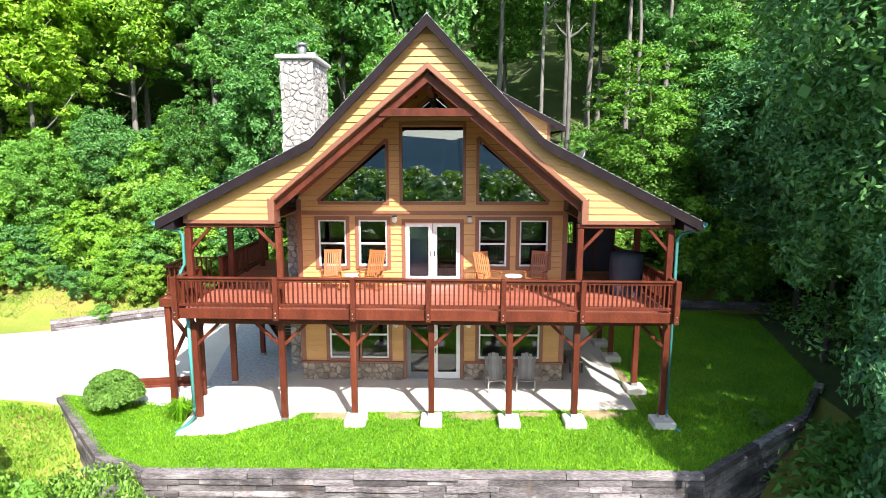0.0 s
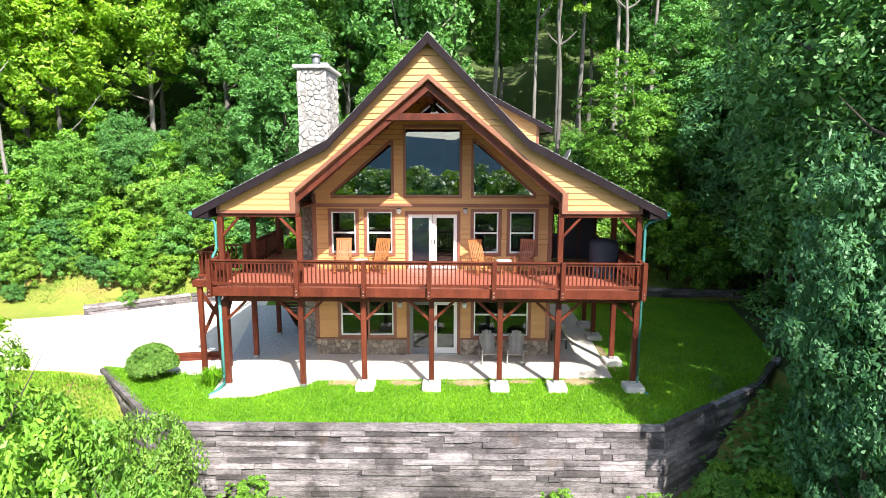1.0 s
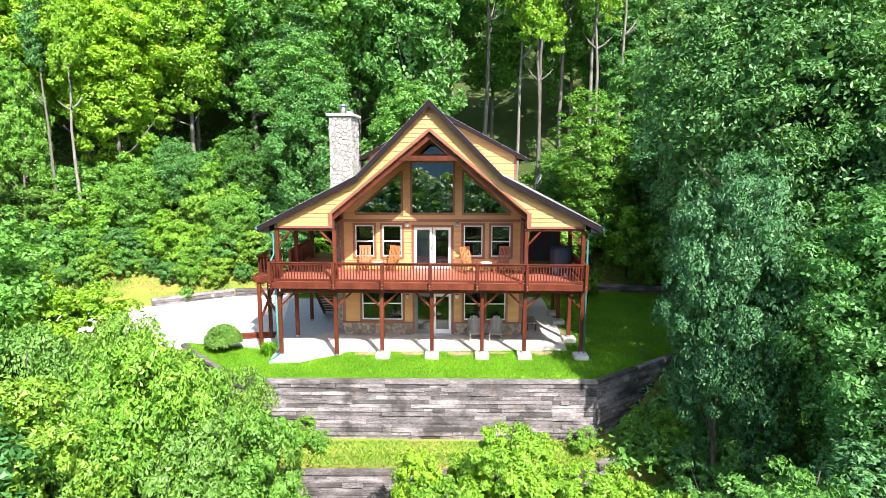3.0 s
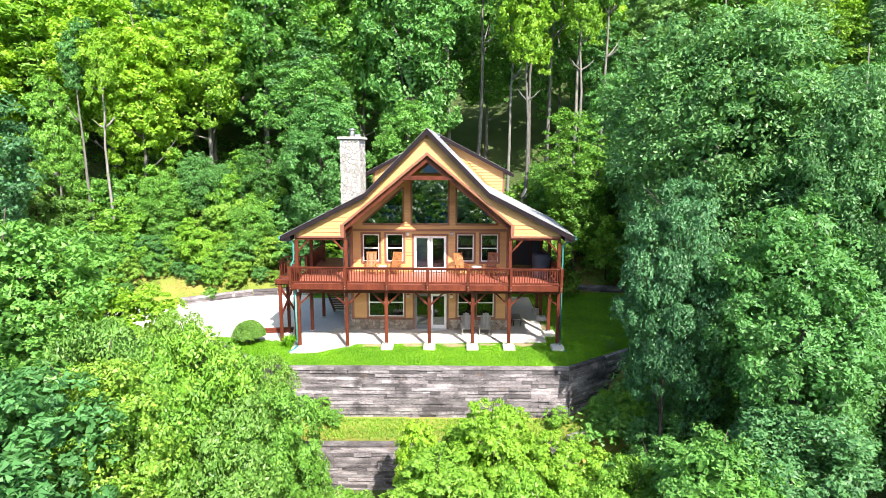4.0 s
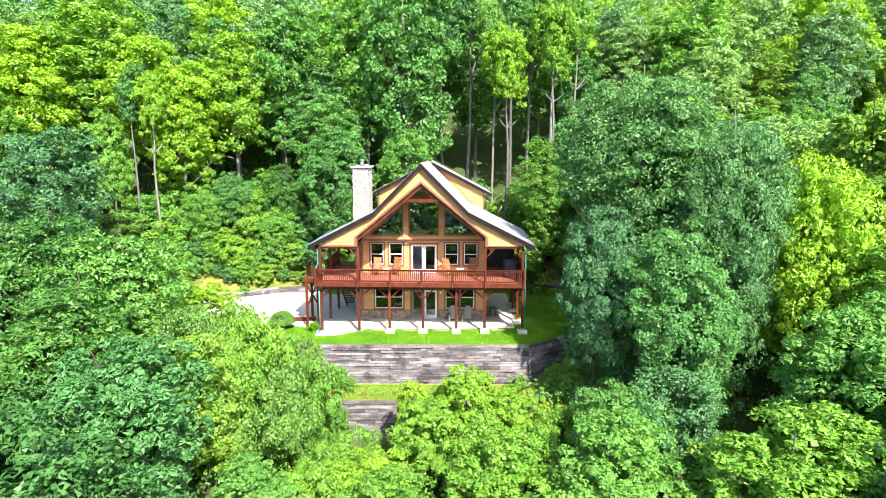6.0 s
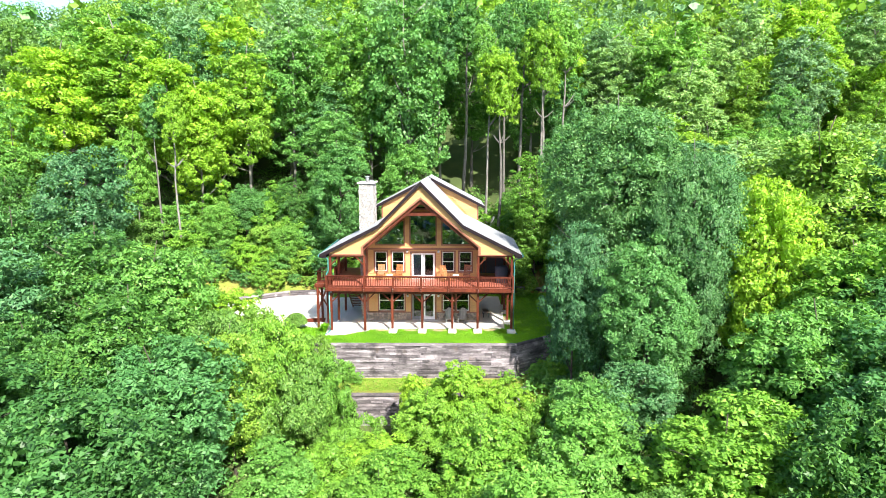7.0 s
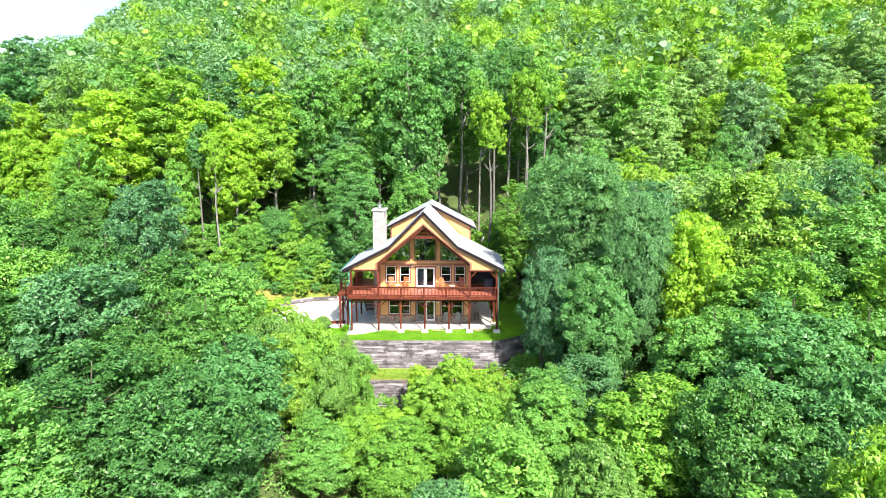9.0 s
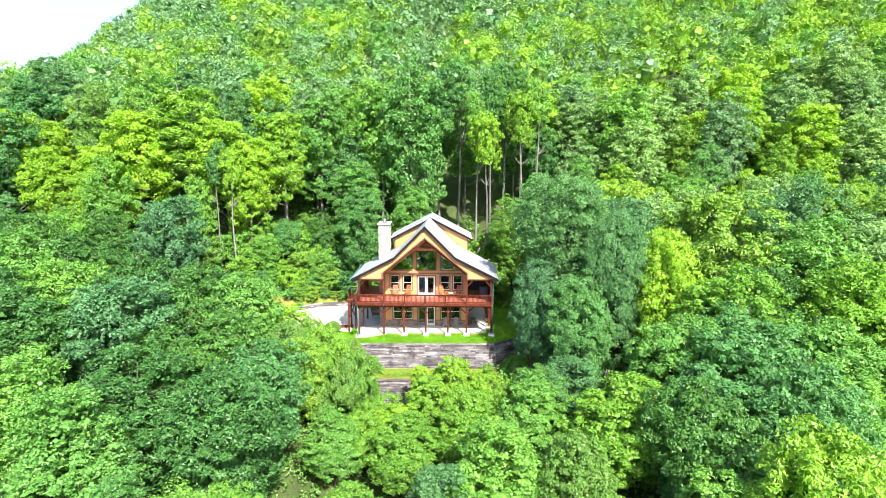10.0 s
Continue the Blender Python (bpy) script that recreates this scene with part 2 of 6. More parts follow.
def tube(name, pts, r, mat, parent=None, label="", seg=8):
    """A round pipe along a line of points."""
    bm = bmesh.new()
    rings = []
    pts = [Vector(p) for p in pts]
    for i, p in enumerate(pts):
        d = (pts[min(i + 1, len(pts) - 1)] - pts[max(i - 1, 0)]).normalized()
        s = d.cross(Vector((0.13, 0.31, 0.94))).normalized()
        t = s.cross(d)
        rad = r if isinstance(r, (int, float)) else r[i]
        rings.append([bm.verts.new(p + rad * (math.cos(k * 2 * math.pi / seg) * s + math.sin(k * 2 * math.pi / seg) * t)) for k in range(seg)])
    for a, b in zip(rings, rings[1:]):
        for k in range(seg):
            bm.faces.new((a[k], a[(k + 1) % seg], b[(k + 1) % seg], b[k]))
    bm.faces.new(rings[0][::-1])
    bm.faces.new(rings[-1])
    return part(name, bm, mat, parent, label, True)


def slab(name, poly, z0, z1, mat, parent=None, label="", kind=""):
    """A flat slab of the given outline."""
    n = len(poly)
    v = [(x, y, z0) for x, y in poly] + [(x, y, z1) for x, y in poly]
    f = [tuple(range(n))[::-1], tuple(range(n, 2 * n))] + [(i, (i + 1) % n, n + (i + 1) % n, n + i) for i in range(n)]
    ob = obj(name, v, f, mat, parent, label)
    return tagged(ob, kind=kind) if kind else ob


def smooth(a, b, x):
    t = min(1.0, max(0.0, (x - a) / (b - a)))
    return t * t * (3 - 2 * t)


# ---- the ground ----
def height(x, y):
    """Ground level: a bench cut into the hillside, woods rising behind it, the slope falling away in front."""
    bank = 12.3 - 3.0 * smooth(-11.0, -17.0, x) + 3.2 * (1 - smooth(6.0, 9.0, abs(x - 0.3)))
    up = max(0.0, y - bank)
    lean = x / (abs(y) + 58.0)
    tall = 1.0 - 0.62 * smooth(-0.30, -0.75, lean) * smooth(40, 106, y)
    back = 0.60 * min(up, 3.0) + 0.48 * max(0.0, min(up - 3.0, 28.0)) + 0.40 * max(0.0, min(up - 31.0, 220.0))
    back += smooth(250, 700, y) * (60 + 25 * noise.noise(Vector((x * 0.003, 0.0, 2.0))))
    side = smooth(14, 60, x) * 5.0 * smooth(-27, 27, y) + smooth(0.15, 0.75, lean) * 14 * smooth(14, 106, y)
    drop = max(0.0, 1.0 - y)
    slope = -0.42 * min(drop, 13.0) - 0.30 * max(0.0, min(drop - 13.0, 46.0)) - 0.12 * max(0.0, min(drop - 59.0, 106.0))
    mid = 1.0 - smooth(7.4, 11.5, abs(x + 0.1))
    step = -2.45 - 0.2 * max(0.0, -3.0 - y) if y > -4.5 else -5.2 - 0.29 * min(-4.5 - y, 13.0) - 0.30 * max(0.0, min(-17.5 - y, 41.0)) - 0.12 * max(0.0, min(-58.5 - y, 106.0))
    bench = -0.45 - 1.9 * smooth(1.0, -1.2, y)
    front = bench if y > -2.2 else step
    if y < 1.0:
        low = slope * (1 - mid) + front * mid
    else:
        low = -0.45 * (1 - smooth(11.4, 13.6, abs(x))) if y < bank - 0.3 else 0.0
    across = smooth(-110, -230, y) * 26 + smooth(-330, -1000, y) * (76 + 40 * noise.noise(Vector((x * 0.0016, 3.1, 0.4))) + 22 * noise.noise(Vector((x * 0.006, 1.1, 0.4))))
    across += smooth(-300, -2400, x) * 90 * smooth(530, -400, y) + smooth(300, 2400, x) * 140
    rough = 0.25 * noise.noise(Vector((x * 0.21, y * 0.21, 0.0))) * smooth(10, 15, max(abs(x), y if y > 0 else -y * 0.8))
    return back * tall + side + low + across + rough


def spread(n, reach, k=6.2):
    """Grid lines, close together in the middle and far apart at the edge."""
    return [math.copysign(reach * math.sinh(k * abs(u)) / math.sinh(k), u) for u in np.linspace(-1, 1, n)]


def build_ground():
    xs = spread(260, 4200.0)
    ys = spread(260, 4200.0)
    verts = [(x, y, height(x, y)) for y in ys for x in xs]
    n = len(xs)
    faces = [(j * n + i, j * n + i + 1, (j + 1) * n + i + 1, (j + 1) * n + i) for j in range(len(ys) - 1) for i in range(n - 1)]
    me = bpy.data.meshes.new("ground")
    me.from_pydata(verts, [], faces)
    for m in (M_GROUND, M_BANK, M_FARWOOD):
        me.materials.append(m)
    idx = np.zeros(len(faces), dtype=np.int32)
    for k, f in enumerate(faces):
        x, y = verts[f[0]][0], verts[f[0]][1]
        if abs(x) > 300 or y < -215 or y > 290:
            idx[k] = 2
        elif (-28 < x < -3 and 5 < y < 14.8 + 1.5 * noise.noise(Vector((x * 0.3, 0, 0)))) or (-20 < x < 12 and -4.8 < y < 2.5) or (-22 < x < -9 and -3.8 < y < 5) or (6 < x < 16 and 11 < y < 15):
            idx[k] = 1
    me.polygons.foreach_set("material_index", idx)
    me.shade_smooth()
    return tagged(new("ground", me), "wooded hillside ground with leaf litter and rough grass", "ground", kind="structure")


build_ground()
LAWN = [(-7.0, -2.75), (6.72, -2.68), (11.15, 0.65), (13.1, 3.1), (15.2, 12.2), (5.4, 15.0), (-6.0, 15.0), (-9.6, 11.6), (-12.6, 10.9), (-12.0, 1.6), (-8.5, -2.1)]
slab("lawn", LAWN, -0.6, 0.07, M_LAWN, label="bright mown lawn on the terrace", kind="structure")
slab("driveway", [(-9.0, 11.5), (-12.8, 11.0), (-16.8, 8.6), (-22.2, 6.9), (-35.0, 5.7), (-35.0, 0.9), (-21.0, 1.3), (-14.2, 1.45), (-12.1, 1.8), (-10.1, 1.4), (-9.0, 1.0), (-7.7, 0.9), (-7.4, 2.3)], -0.5, 0.085,
     M_DRIVE, label="pale sunlit gravel driveway beside the house", kind="structure")
slab("gravel_bed", [(-7.6, 2.2), (-9.2, 10.4), (-4.6, 10.6), (-4.55, 4.0), (-5.8, 2.7)], -0.3, 0.095, M_GRAVEL, label="grey gravel bed under the deck", kind="structure")
PATIO = [(-7.05, -1.05), (-5.7, -0.9), (-4.75, -0.2), (-4.15, 0.1), (-3.95, 0.5), (6.24, 0.9), (6.5, 5.4), (6.6, 11.0), (4.45, 11.0), (4.45, 3.2), (-4.5, 3.2), (-4.6, 4.3), (-5.9, 2.75), (-7.45, 2.2)]
slab("patio", PATIO, -0.3, 0.10, M_CONC, label="pale concrete patio under the deck", kind="structure")


def timber_wall(name, a, b, z0a, z0b, ztop, label, thick=0.22, course=0.172, seed=1, cap=True):
    """A retaining wall of stacked timbers from a to b, each timber a piece of its own."""
    rnd = random.Random(seed)
    a, b = Vector((*a, 0)), Vector((*b, 0))
    d = b - a
    n = d.length
    d.normalize()
    q = Matrix.Translation(a) @ Matrix.Rotation(math.atan2(d.y, d.x), 4, "Z")
    wall = block(name, 0.03, 0.04, min(z0a, z0b) - 0.3, n - 0.03, thick + 0.1, ztop - 0.1, M_TIMBER, None, label, 0.0, q)
    tagged(wall, kind="structure")
    rows = int(round((ztop - min(z0a, z0b)) / course)) + 1
    for r in range(rows):
        z1 = ztop - r * course
        x = -rnd.uniform(0.0, 1.6) if r else 0.0
        while x < n:
            ln = rnd.choice((2.2, 1.7, 1.3, 1.0, 0.8, 0.5, 0.35, 0.17)) if r else 2.6
            x0, x1 = max(x, 0.0), min(x + ln - 0.012, n)
            zlow = z0a + (z0b - z0a) * (x0 + x1) / (2 * n)
            if x1 - x0 > 0.08 and z1 > zlow - 0.25:
                out = rnd.uniform(-0.045, 0.045) + (0.04 if r == 0 and cap else 0)
                dz = [rnd.uniform(-0.007, 0.007) for _ in range(4)]
                h = course - rnd.uniform(0.014, 0.04)
                v = [(x0, -out, z1 - h + dz[0]), (x1, -out + rnd.uniform(-.012, .012), z1 - h + dz[1]), (x1, thick, z1 - h), (x0, thick, z1 - h), (x0, -out + 0.008, z1 + dz[2]), (x1, -out + 0.008, z1 + dz[3]), (x1, thick, z1), (x0, thick, z1)]
                obj("timber", [q @ Vector(p) for p in v], BOX_F, M_TIMBER, wall)
            x += ln
    return wall


timber_wall("retaining_wall_front", (-7.0, -2.9), (6.75, -2.83), -2.45, -2.5, 0.09, "tall weathered grey timber retaining wall below the lawn", seed=2)
timber_wall("retaining_wall_right", (6.79, -2.82), (11.18, 0.52), -2.5, -1.6, 0.09, "shaded timber retaining wall below the lawn", seed=3)
timber_wall("retaining_wall_far_right", (11.2, 0.55), (13.2, 3.1), -1.6, -0.8, 0.09, "dark timber retaining wall end under the trees", seed=4)
timber_wall("retaining_wall_left", (-8.5, -2.22), (-7.04, -2.9), -1.8, -2.45, 0.09, "weathered timber retaining wall corner", seed=5)
timber_wall("retaining_wall_far_left", (-12.0, 1.5), (-8.53, -2.19), -0.3, -1.8, 0.09, "pale capped timber retaining wall beside the drive", seed=6)
timber_wall("lower_retaining_wall", (-6.2, -4.6), (6.5, -4.45), -5.4, -5.4, -2.92, "lower weathered timber retaining wall half hidden by saplings", seed=7)
timber_wall("lower_wall_right", (6.54, -4.45), (10.6, -2.0), -5.2, -3.2, -2.6, "shaded lower timber retaining wall", seed=8)
timber_wall("curb_wall_left", (-16.9, 8.4), (-12.9, 11.0), 0.0, 0.0, 0.55, "low timber curb wall holding the grassy bank", seed=9)
timber_wall("curb_wall_back", (-12.86, 11.0), (-8.5, 11.7), 0.0, 0.0, 0.55, "low timber curb wall behind the drive", seed=10)
timber_wall("curb_wall_right", (6.6, 13.1), (16.2, 12.0), 0.0, 0.0, 0.6, "low dark timber wall at the foot of the wooded bank", seed=11)


# ---- the house ----
CX = -0.09
APEX, BEND, EAVE = 11.32, (3.10, 8.18), (7.36, 6.02)
ROOF_Y0, ROOF_Y1 = -0.36, 7.7
WALL_Y = 3.20
PORCH_Y1 = 6.3
FLOOR = 3.47
GABLE_Y = -0.07


def outer(x):
    """Height of the roof's upper face at the front, by the distance from the ridge."""
    d = abs(x - CX)
    if d < BEND[0]:
        return APEX - d * (APEX - BEND[1]) / BEND[0]
    return BEND[1] - (d - BEND[0]) * (BEND[1] - EAVE[1]) / (EAVE[0] - BEND[0])


def inner(x):
    """Height of the open gable's lower edge."""
    return 9.99 - abs(x - CX) * 0.826


def back_of(x, y, z):
    """The ridge runs slightly askew."""
    return (x + 0.032 * (y - ROOF_Y0), y, z)


house = thing("house", "two-storey timber chalet with tan lap siding and steep grey shingle roof", "house")


def prism(name, prof, y0, y1, mat, parent, label="", skew=True):
    """A profile in x and z, drawn out along y."""
    n = len(prof)
    fn = back_of if skew else (lambda x, y, z: (x, y, z))
    v = [fn(x, y0, z) for x, z in prof] + [fn(x, y1, z) for x, z in prof]
    f = [tuple(range(n)), tuple(range(n, 2 * n))[::-1]] + [(i, n + i, n + (i + 1) % n, (i + 1) % n) for i in range(n)]
    ob = obj(name, v, f, mat, parent, label)
    bm = bmesh.new()
    bm.from_mesh(ob.data)
    bmesh.ops.recalc_face_normals(bm, faces=bm.faces)
    bm.to_mesh(ob.data)
    bm.free()
    return ob


def roof_side(s):
    """One side of the roof: the steep upper slope, the flared lower slope, fascia boards and shingle courses."""
    roof = prism("roof", [(CX, APEX), (CX + s * BEND[0], BEND[1]), (CX + s * EAVE[0], EAVE[1]), (CX + s * EAVE[0], EAVE[1] - 0.1), (CX + s * BEND[0], BEND[1] - 0.13), (CX, APEX - 0.15)], ROOF_Y0, ROOF_Y1, M_ROOF, house, "grey shingle roof slope")
    # shingle courses, each lapping over the one below
    pts = [(CX, APEX), (CX + s * BEND[0], BEND[1]), (CX + s * EAVE[0], EAVE[1])]
    for (xa, za), (xb, zb) in zip(pts, pts[1:]):
        ln = math.hypot(xb - xa, zb - za)
        k = int(ln / 0.2)
        for i in range(k):
            u0, u1 = i / k, (i + 1.06) / k
            x0, z0, x1, z1 = xa + (xb - xa) * u0, za + (zb - za) * u0, xa + (xb - xa) * u1, za + (zb - za) * u1
            prism("shingle_course", [(x0, z0 + 0.002), (x1, z1 + 0.026), (x1, z1 + 0.006)], ROOF_Y0 - 0.03, ROOF_Y1, M_ROOF, roof)
    for (xa, za), (xb, zb) in zip(pts, pts[1:]):
        prism("fascia", [(xa, za - 0.01), (xb, zb - 0.01), (xb, zb - 0.27), (xa, za - 0.30 if xa == CX else za - 0.27)], ROOF_Y0 - 0.045, ROOF_Y0 - 0.004, M_FASCIA, roof, "dark fascia board")
        prism("soffit", [(xa, za - 0.2), (xb, zb - 0.18), (xb, zb - 0.21), (xa, za - 0.235)], ROOF_Y0 + 0.003, GABLE_Y, M_VAULT, roof, "dark stained soffit")
    xe = CX + s * EAVE[0]
    prism("eave_fascia", [(xe, EAVE[1] - 0.01), (xe + s * 0.03, EAVE[1] - 0.03), (xe + s * 0.03, EAVE[1] - 0.26), (xe, EAVE[1] - 0.26)], ROOF_Y0 - 0.045, ROOF_Y1, M_FASCIA, roof, "dark eave board")
    # boxed eave return beyond the siding
    prism("eave_box", [(CX + s * 6.9, outer(CX + 6.9) - 0.21), (xe - s * 0.003, EAVE[1] - 0.12), (xe - s * 0.003, EAVE[1] - 0.26), (CX + s * 6.9, EAVE[1] - 0.26)], ROOF_Y0 + 0.001, ROOF_Y1 - 0.01, M_FASCIA, roof)
    # gutter along the eave
    g = EAVE[1] - 0.06
    prism("gutter", [(xe + s * 0.034, g), (xe + s * 0.05, g - 0.10), (xe + s * 0.12, g - 0.10), (xe + s * 0.16, g), (xe + s * 0.15, g), (xe + s * 0.115, g - 0.09), (xe + s * 0.055, g - 0.09), (xe + s * 0.04, g)], ROOF_Y0 - 0.02, ROOF_Y1, M_TEAL, roof, "teal metal gutter", False)
    return roof


roof_l, roof_r = roof_side(-1), roof_side(1)
prism("ridge_cap", [(CX - 0.14, APEX - 0.125), (CX, APEX + 0.035), (CX + 0.14, APEX - 0.125), (CX, APEX + 0.0)], ROOF_Y0 - 0.05, ROOF_Y1, M_ROOF, house)


def board(x0, x1, x0t, x1t, z0, z1, y, parent, thick=0.1):
    """One lap siding board, proud at its lower edge."""
    v = [(x0, y - 0.03, z0 + 0.014), (x1, y - 0.03, z0 + 0.014), (x1, y + thick, z0 + 0.014), (x0, y + thick, z0 + 0.014), (x0t, y - 0.002, z1), (x1t, y - 0.002, z1), (x1t, y + thick, z1), (x0t, y + thick, z1)]
    return obj("siding_board", v, BOX_F, M_SIDING, parent)


def siding(parent, y, z0, z1, spans, row=0.183):
    """Courses of boards; spans(z) lists the clear stretches at a height."""
    k = int(round((z1 - z0) / row))
    for i in range(k):
        a, b = z0 + (z1 - z0) * i / k, z0 + (z1 - z0) * (i + 1) / k
        lo, hi = spans(a + 0.01), spans(b - 0.01)
        mid = spans((a + b) / 2)
        for j, (x0, x1) in enumerate(mid):
            if x1 - x0 < 0.04:
                continue
            if len(lo) == len(mid) == len(hi):
                board(lo[j][0], lo[j][1], min(hi[j]), max(hi[j]), a + 0.002, b + 0.003, y, parent)
            else:
                board(x0, x1, x0, x1, a + 0.002, b + 0.003, y, parent)


# gable face over the porch
gable = prism("gable_wall", [(CX - 4.30, 5.93), (CX - 4.30, 6.45), (CX, 10.01), (CX + 4.30, 6.45), (CX + 4.30, 5.93), (CX + 6.71, 5.93), (CX + 6.71, outer(CX + 6.71) - 0.2), (CX + 3.10, 8.18 - 0.2), (CX, APEX - 0.24), (CX - 3.10, 8.18 - 0.2), (CX - 6.71, outer(CX - 6.71) - 0.2), (CX - 6.71, 5.93)],
              GABLE_Y + 0.02, GABLE_Y + 0.14, M_SIDING, house, "open gable face with tan lap siding", False)


def inv_outer(z):
    z += 0.22
    if z > BEND[1]:
        return max(0.0, (APEX - z) * BEND[0] / (APEX - BEND[1]))
    return min(6.71, BEND[0] + (BEND[1] - z) * (EAVE[0] - BEND[0]) / (BEND[1] - EAVE[1]))


def gable_spans(z):
    o = inv_outer(z)
    i = max(0.0, (9.99 - z) / 0.826) if z > 6.44 else 4.28
    if z >= 9.99:
        return [(CX - o, CX), (CX, CX + o)]
    return [(CX - o, CX - i), (CX + i, CX + o)]


siding(gable, GABLE_Y, 5.96, 11.07, gable_spans, 0.19)
for s in (-1, 1):
    # trim along the opening and the bottom
    a, b = (CX + s * 0.0, 10.01), (CX + s * 4.30, 6.45)
    g = GABLE_Y
    prism("trim", [(a[0], a[1] + 0.01), (b[0], b[1] + 0.01), (b[0], b[1] + 0.15), (a[0], a[1] + 0.17)], g - 0.055, g - 0.006, M_TRIM, gable, "brown edge trim", False)
    prism("trim", [(CX + s * 4.21, 5.89), (CX + s * 4.39, 5.89), (CX + s * 4.39, 6.59), (CX + s * 4.21, 6.51)], g - 0.06, g + 0.5, M_TRIM, gable, "", False)
    prism("trim", [(CX + s * 4.395, 5.89), (CX + s * 6.74, 5.89), (CX + s * 6.74, 5.99), (CX + s * 4.395, 5.99)], g - 0.05, g + 0.12, M_TRIM, gable, "", False)
    prism("trim", [(CX + s * 6.63, 5.995), (CX + s * 6.74, 5.995), (CX + s * 6.74, 6.15), (CX + s * 6.63, 6.19)], g - 0.045, g + 0.12, M_TRIM, gable, "", False)
    # vaulted porch ceiling in boards
    for i in range(18):
        d0, d1 = 4.28 * i / 18, 4.28 * (i + 1) / 18 - 0.008
        prism("ceiling_board", [(CX + s * d0, inner(CX + d0) + 0.02), (CX + s * d1, inner(CX + d1) + 0.02), (CX + s * d1, inner(CX + d1) + 0.06), (CX + s * d0, inner(CX + d0) + 0.06)], g + 0.145, WALL_Y + 0.1, M_VAULT, house, "", False)
    # flat side porch ceiling, eave beams and the sloping gable beam
    block("porch_ceiling", CX + s * 4.32, g + 0.15, 5.93, CX + s * 6.73, PORCH_Y1, 5.97, M_VAULT, house, "dark boarded porch ceiling")
    block("eave_beam", CX + s * 6.62 - 0.09, 0.14, 5.75, CX + s * 6.62 + 0.09, PORCH_Y1, 5.925, M_STAIN, house, "stained eave beam", 0.01)
    block("eave_beam", min(CX + s * 4.12, CX + s * 6.72), -0.04, 5.77, max(CX + s * 4.12, CX + s * 6.72), 0.13, 5.885, M_STAIN, house, "", 0.01)
    prism("rafter_beam", [(CX + s * 0.0, 9.93), (CX + s * 4.22, 6.43), (CX + s * 4.22, 6.21), (CX, 9.69)], 0.08, 0.26, M_STAIN, house, "stained sloping gable beam", False)
beam("collar_beam", (CX - 1.33, 0.14, 8.89), (CX + 1.33, 0.14, 8.89), 0.2, 0.22, M_STAIN, house, "stained collar beam across the gable", 0.012)
beam("ridge_beam", (CX, 0.27, 9.67), (CX, WALL_Y, 9.67), 0.18, 0.26, M_STAIN, house, "", 0.01)

# front wall with its openings: (x0, x1, bottom, top of left edge, top of right edge)
UP = [(-3.85, -2.94, 4.08, 5.62), (-2.51, -1.575, 4.08, 5.62), (1.47, 2.385, 4.08, 5.62), (2.815, 3.75, 4.08, 5.62)]
DOOR_UP = (-0.975, 0.86, FLOOR + 0.02, 5.545)
BIG = (-1.045, 0.925, 6.23, 8.69)
TRAP_L = ((-3.75, 6.23), (-1.59, 6.23), (-1.59, 8.15), (-3.75, 6.27))
TRAP_R = ((1.46, 6.23), (3.65, 6.23), (3.65, 6.27), (1.46, 8.22))
TRI = ((-0.67, 9.06), (0.73, 9.06), (0.03, 9.70))
LOW = [(-3.58, -1.57, 0.86, 2.55), (1.505, 3.56, 0.86, 2.55)]
DOOR_LOW = (-0.955, 0.88, 0.12, 2.20)


def holes(z):
    h = [(a, b) for a, b, c, d in UP + LOW + [DOOR_UP, DOOR_LOW, BIG] if c < z < d]
    if 6.23 < z < 8.22:
        h += [(-1.59 - max(0.0, 8.15 - z) * 2.16 / 1.88, -1.59), (1.46, 1.46 + (8.22 - z) * 2.19 / 1.95)]
    if 9.06 < z < 9.70:
        w = (9.70 - z) * 1.09
        h.append((0.03 - w, 0.03 + w))
    return sorted(h)


def wall_spans(z):
    half = min(4.42, (inner(CX) - z) / 0.826 + 0.02)
    out, x = [], CX - half
    for a, b in holes(z):
        if a > x:
            out.append((x, a))
        x = max(x, b)
    if CX + half > x:
        out.append((x, CX + half))
    return out


front_wall = thing("front_wall", "", "")
front_wall.parent = house
siding(front_wall, WALL_Y, FLOOR - 0.35, 9.9, wall_spans, 0.183)
siding(front_wall, WALL_Y, 0.72, FLOOR - 0.36, wall_spans, 0.183)
for s in (-1, 1):
    block("corner_board", CX + s * 4.40 - 0.08, WALL_Y - 0.04, 0.70, CX + s * 4.40 + 0.08, WALL_Y + 0.12, 6.30, M_TRIM, front_wall, "brown corner board", 0.004)
block("band_board", CX - 4.31, WALL_Y - 0.035, 5.79, CX + 4.31, WALL_Y - 0.003, 5.93, M_TRIM, None).parent = front_wall
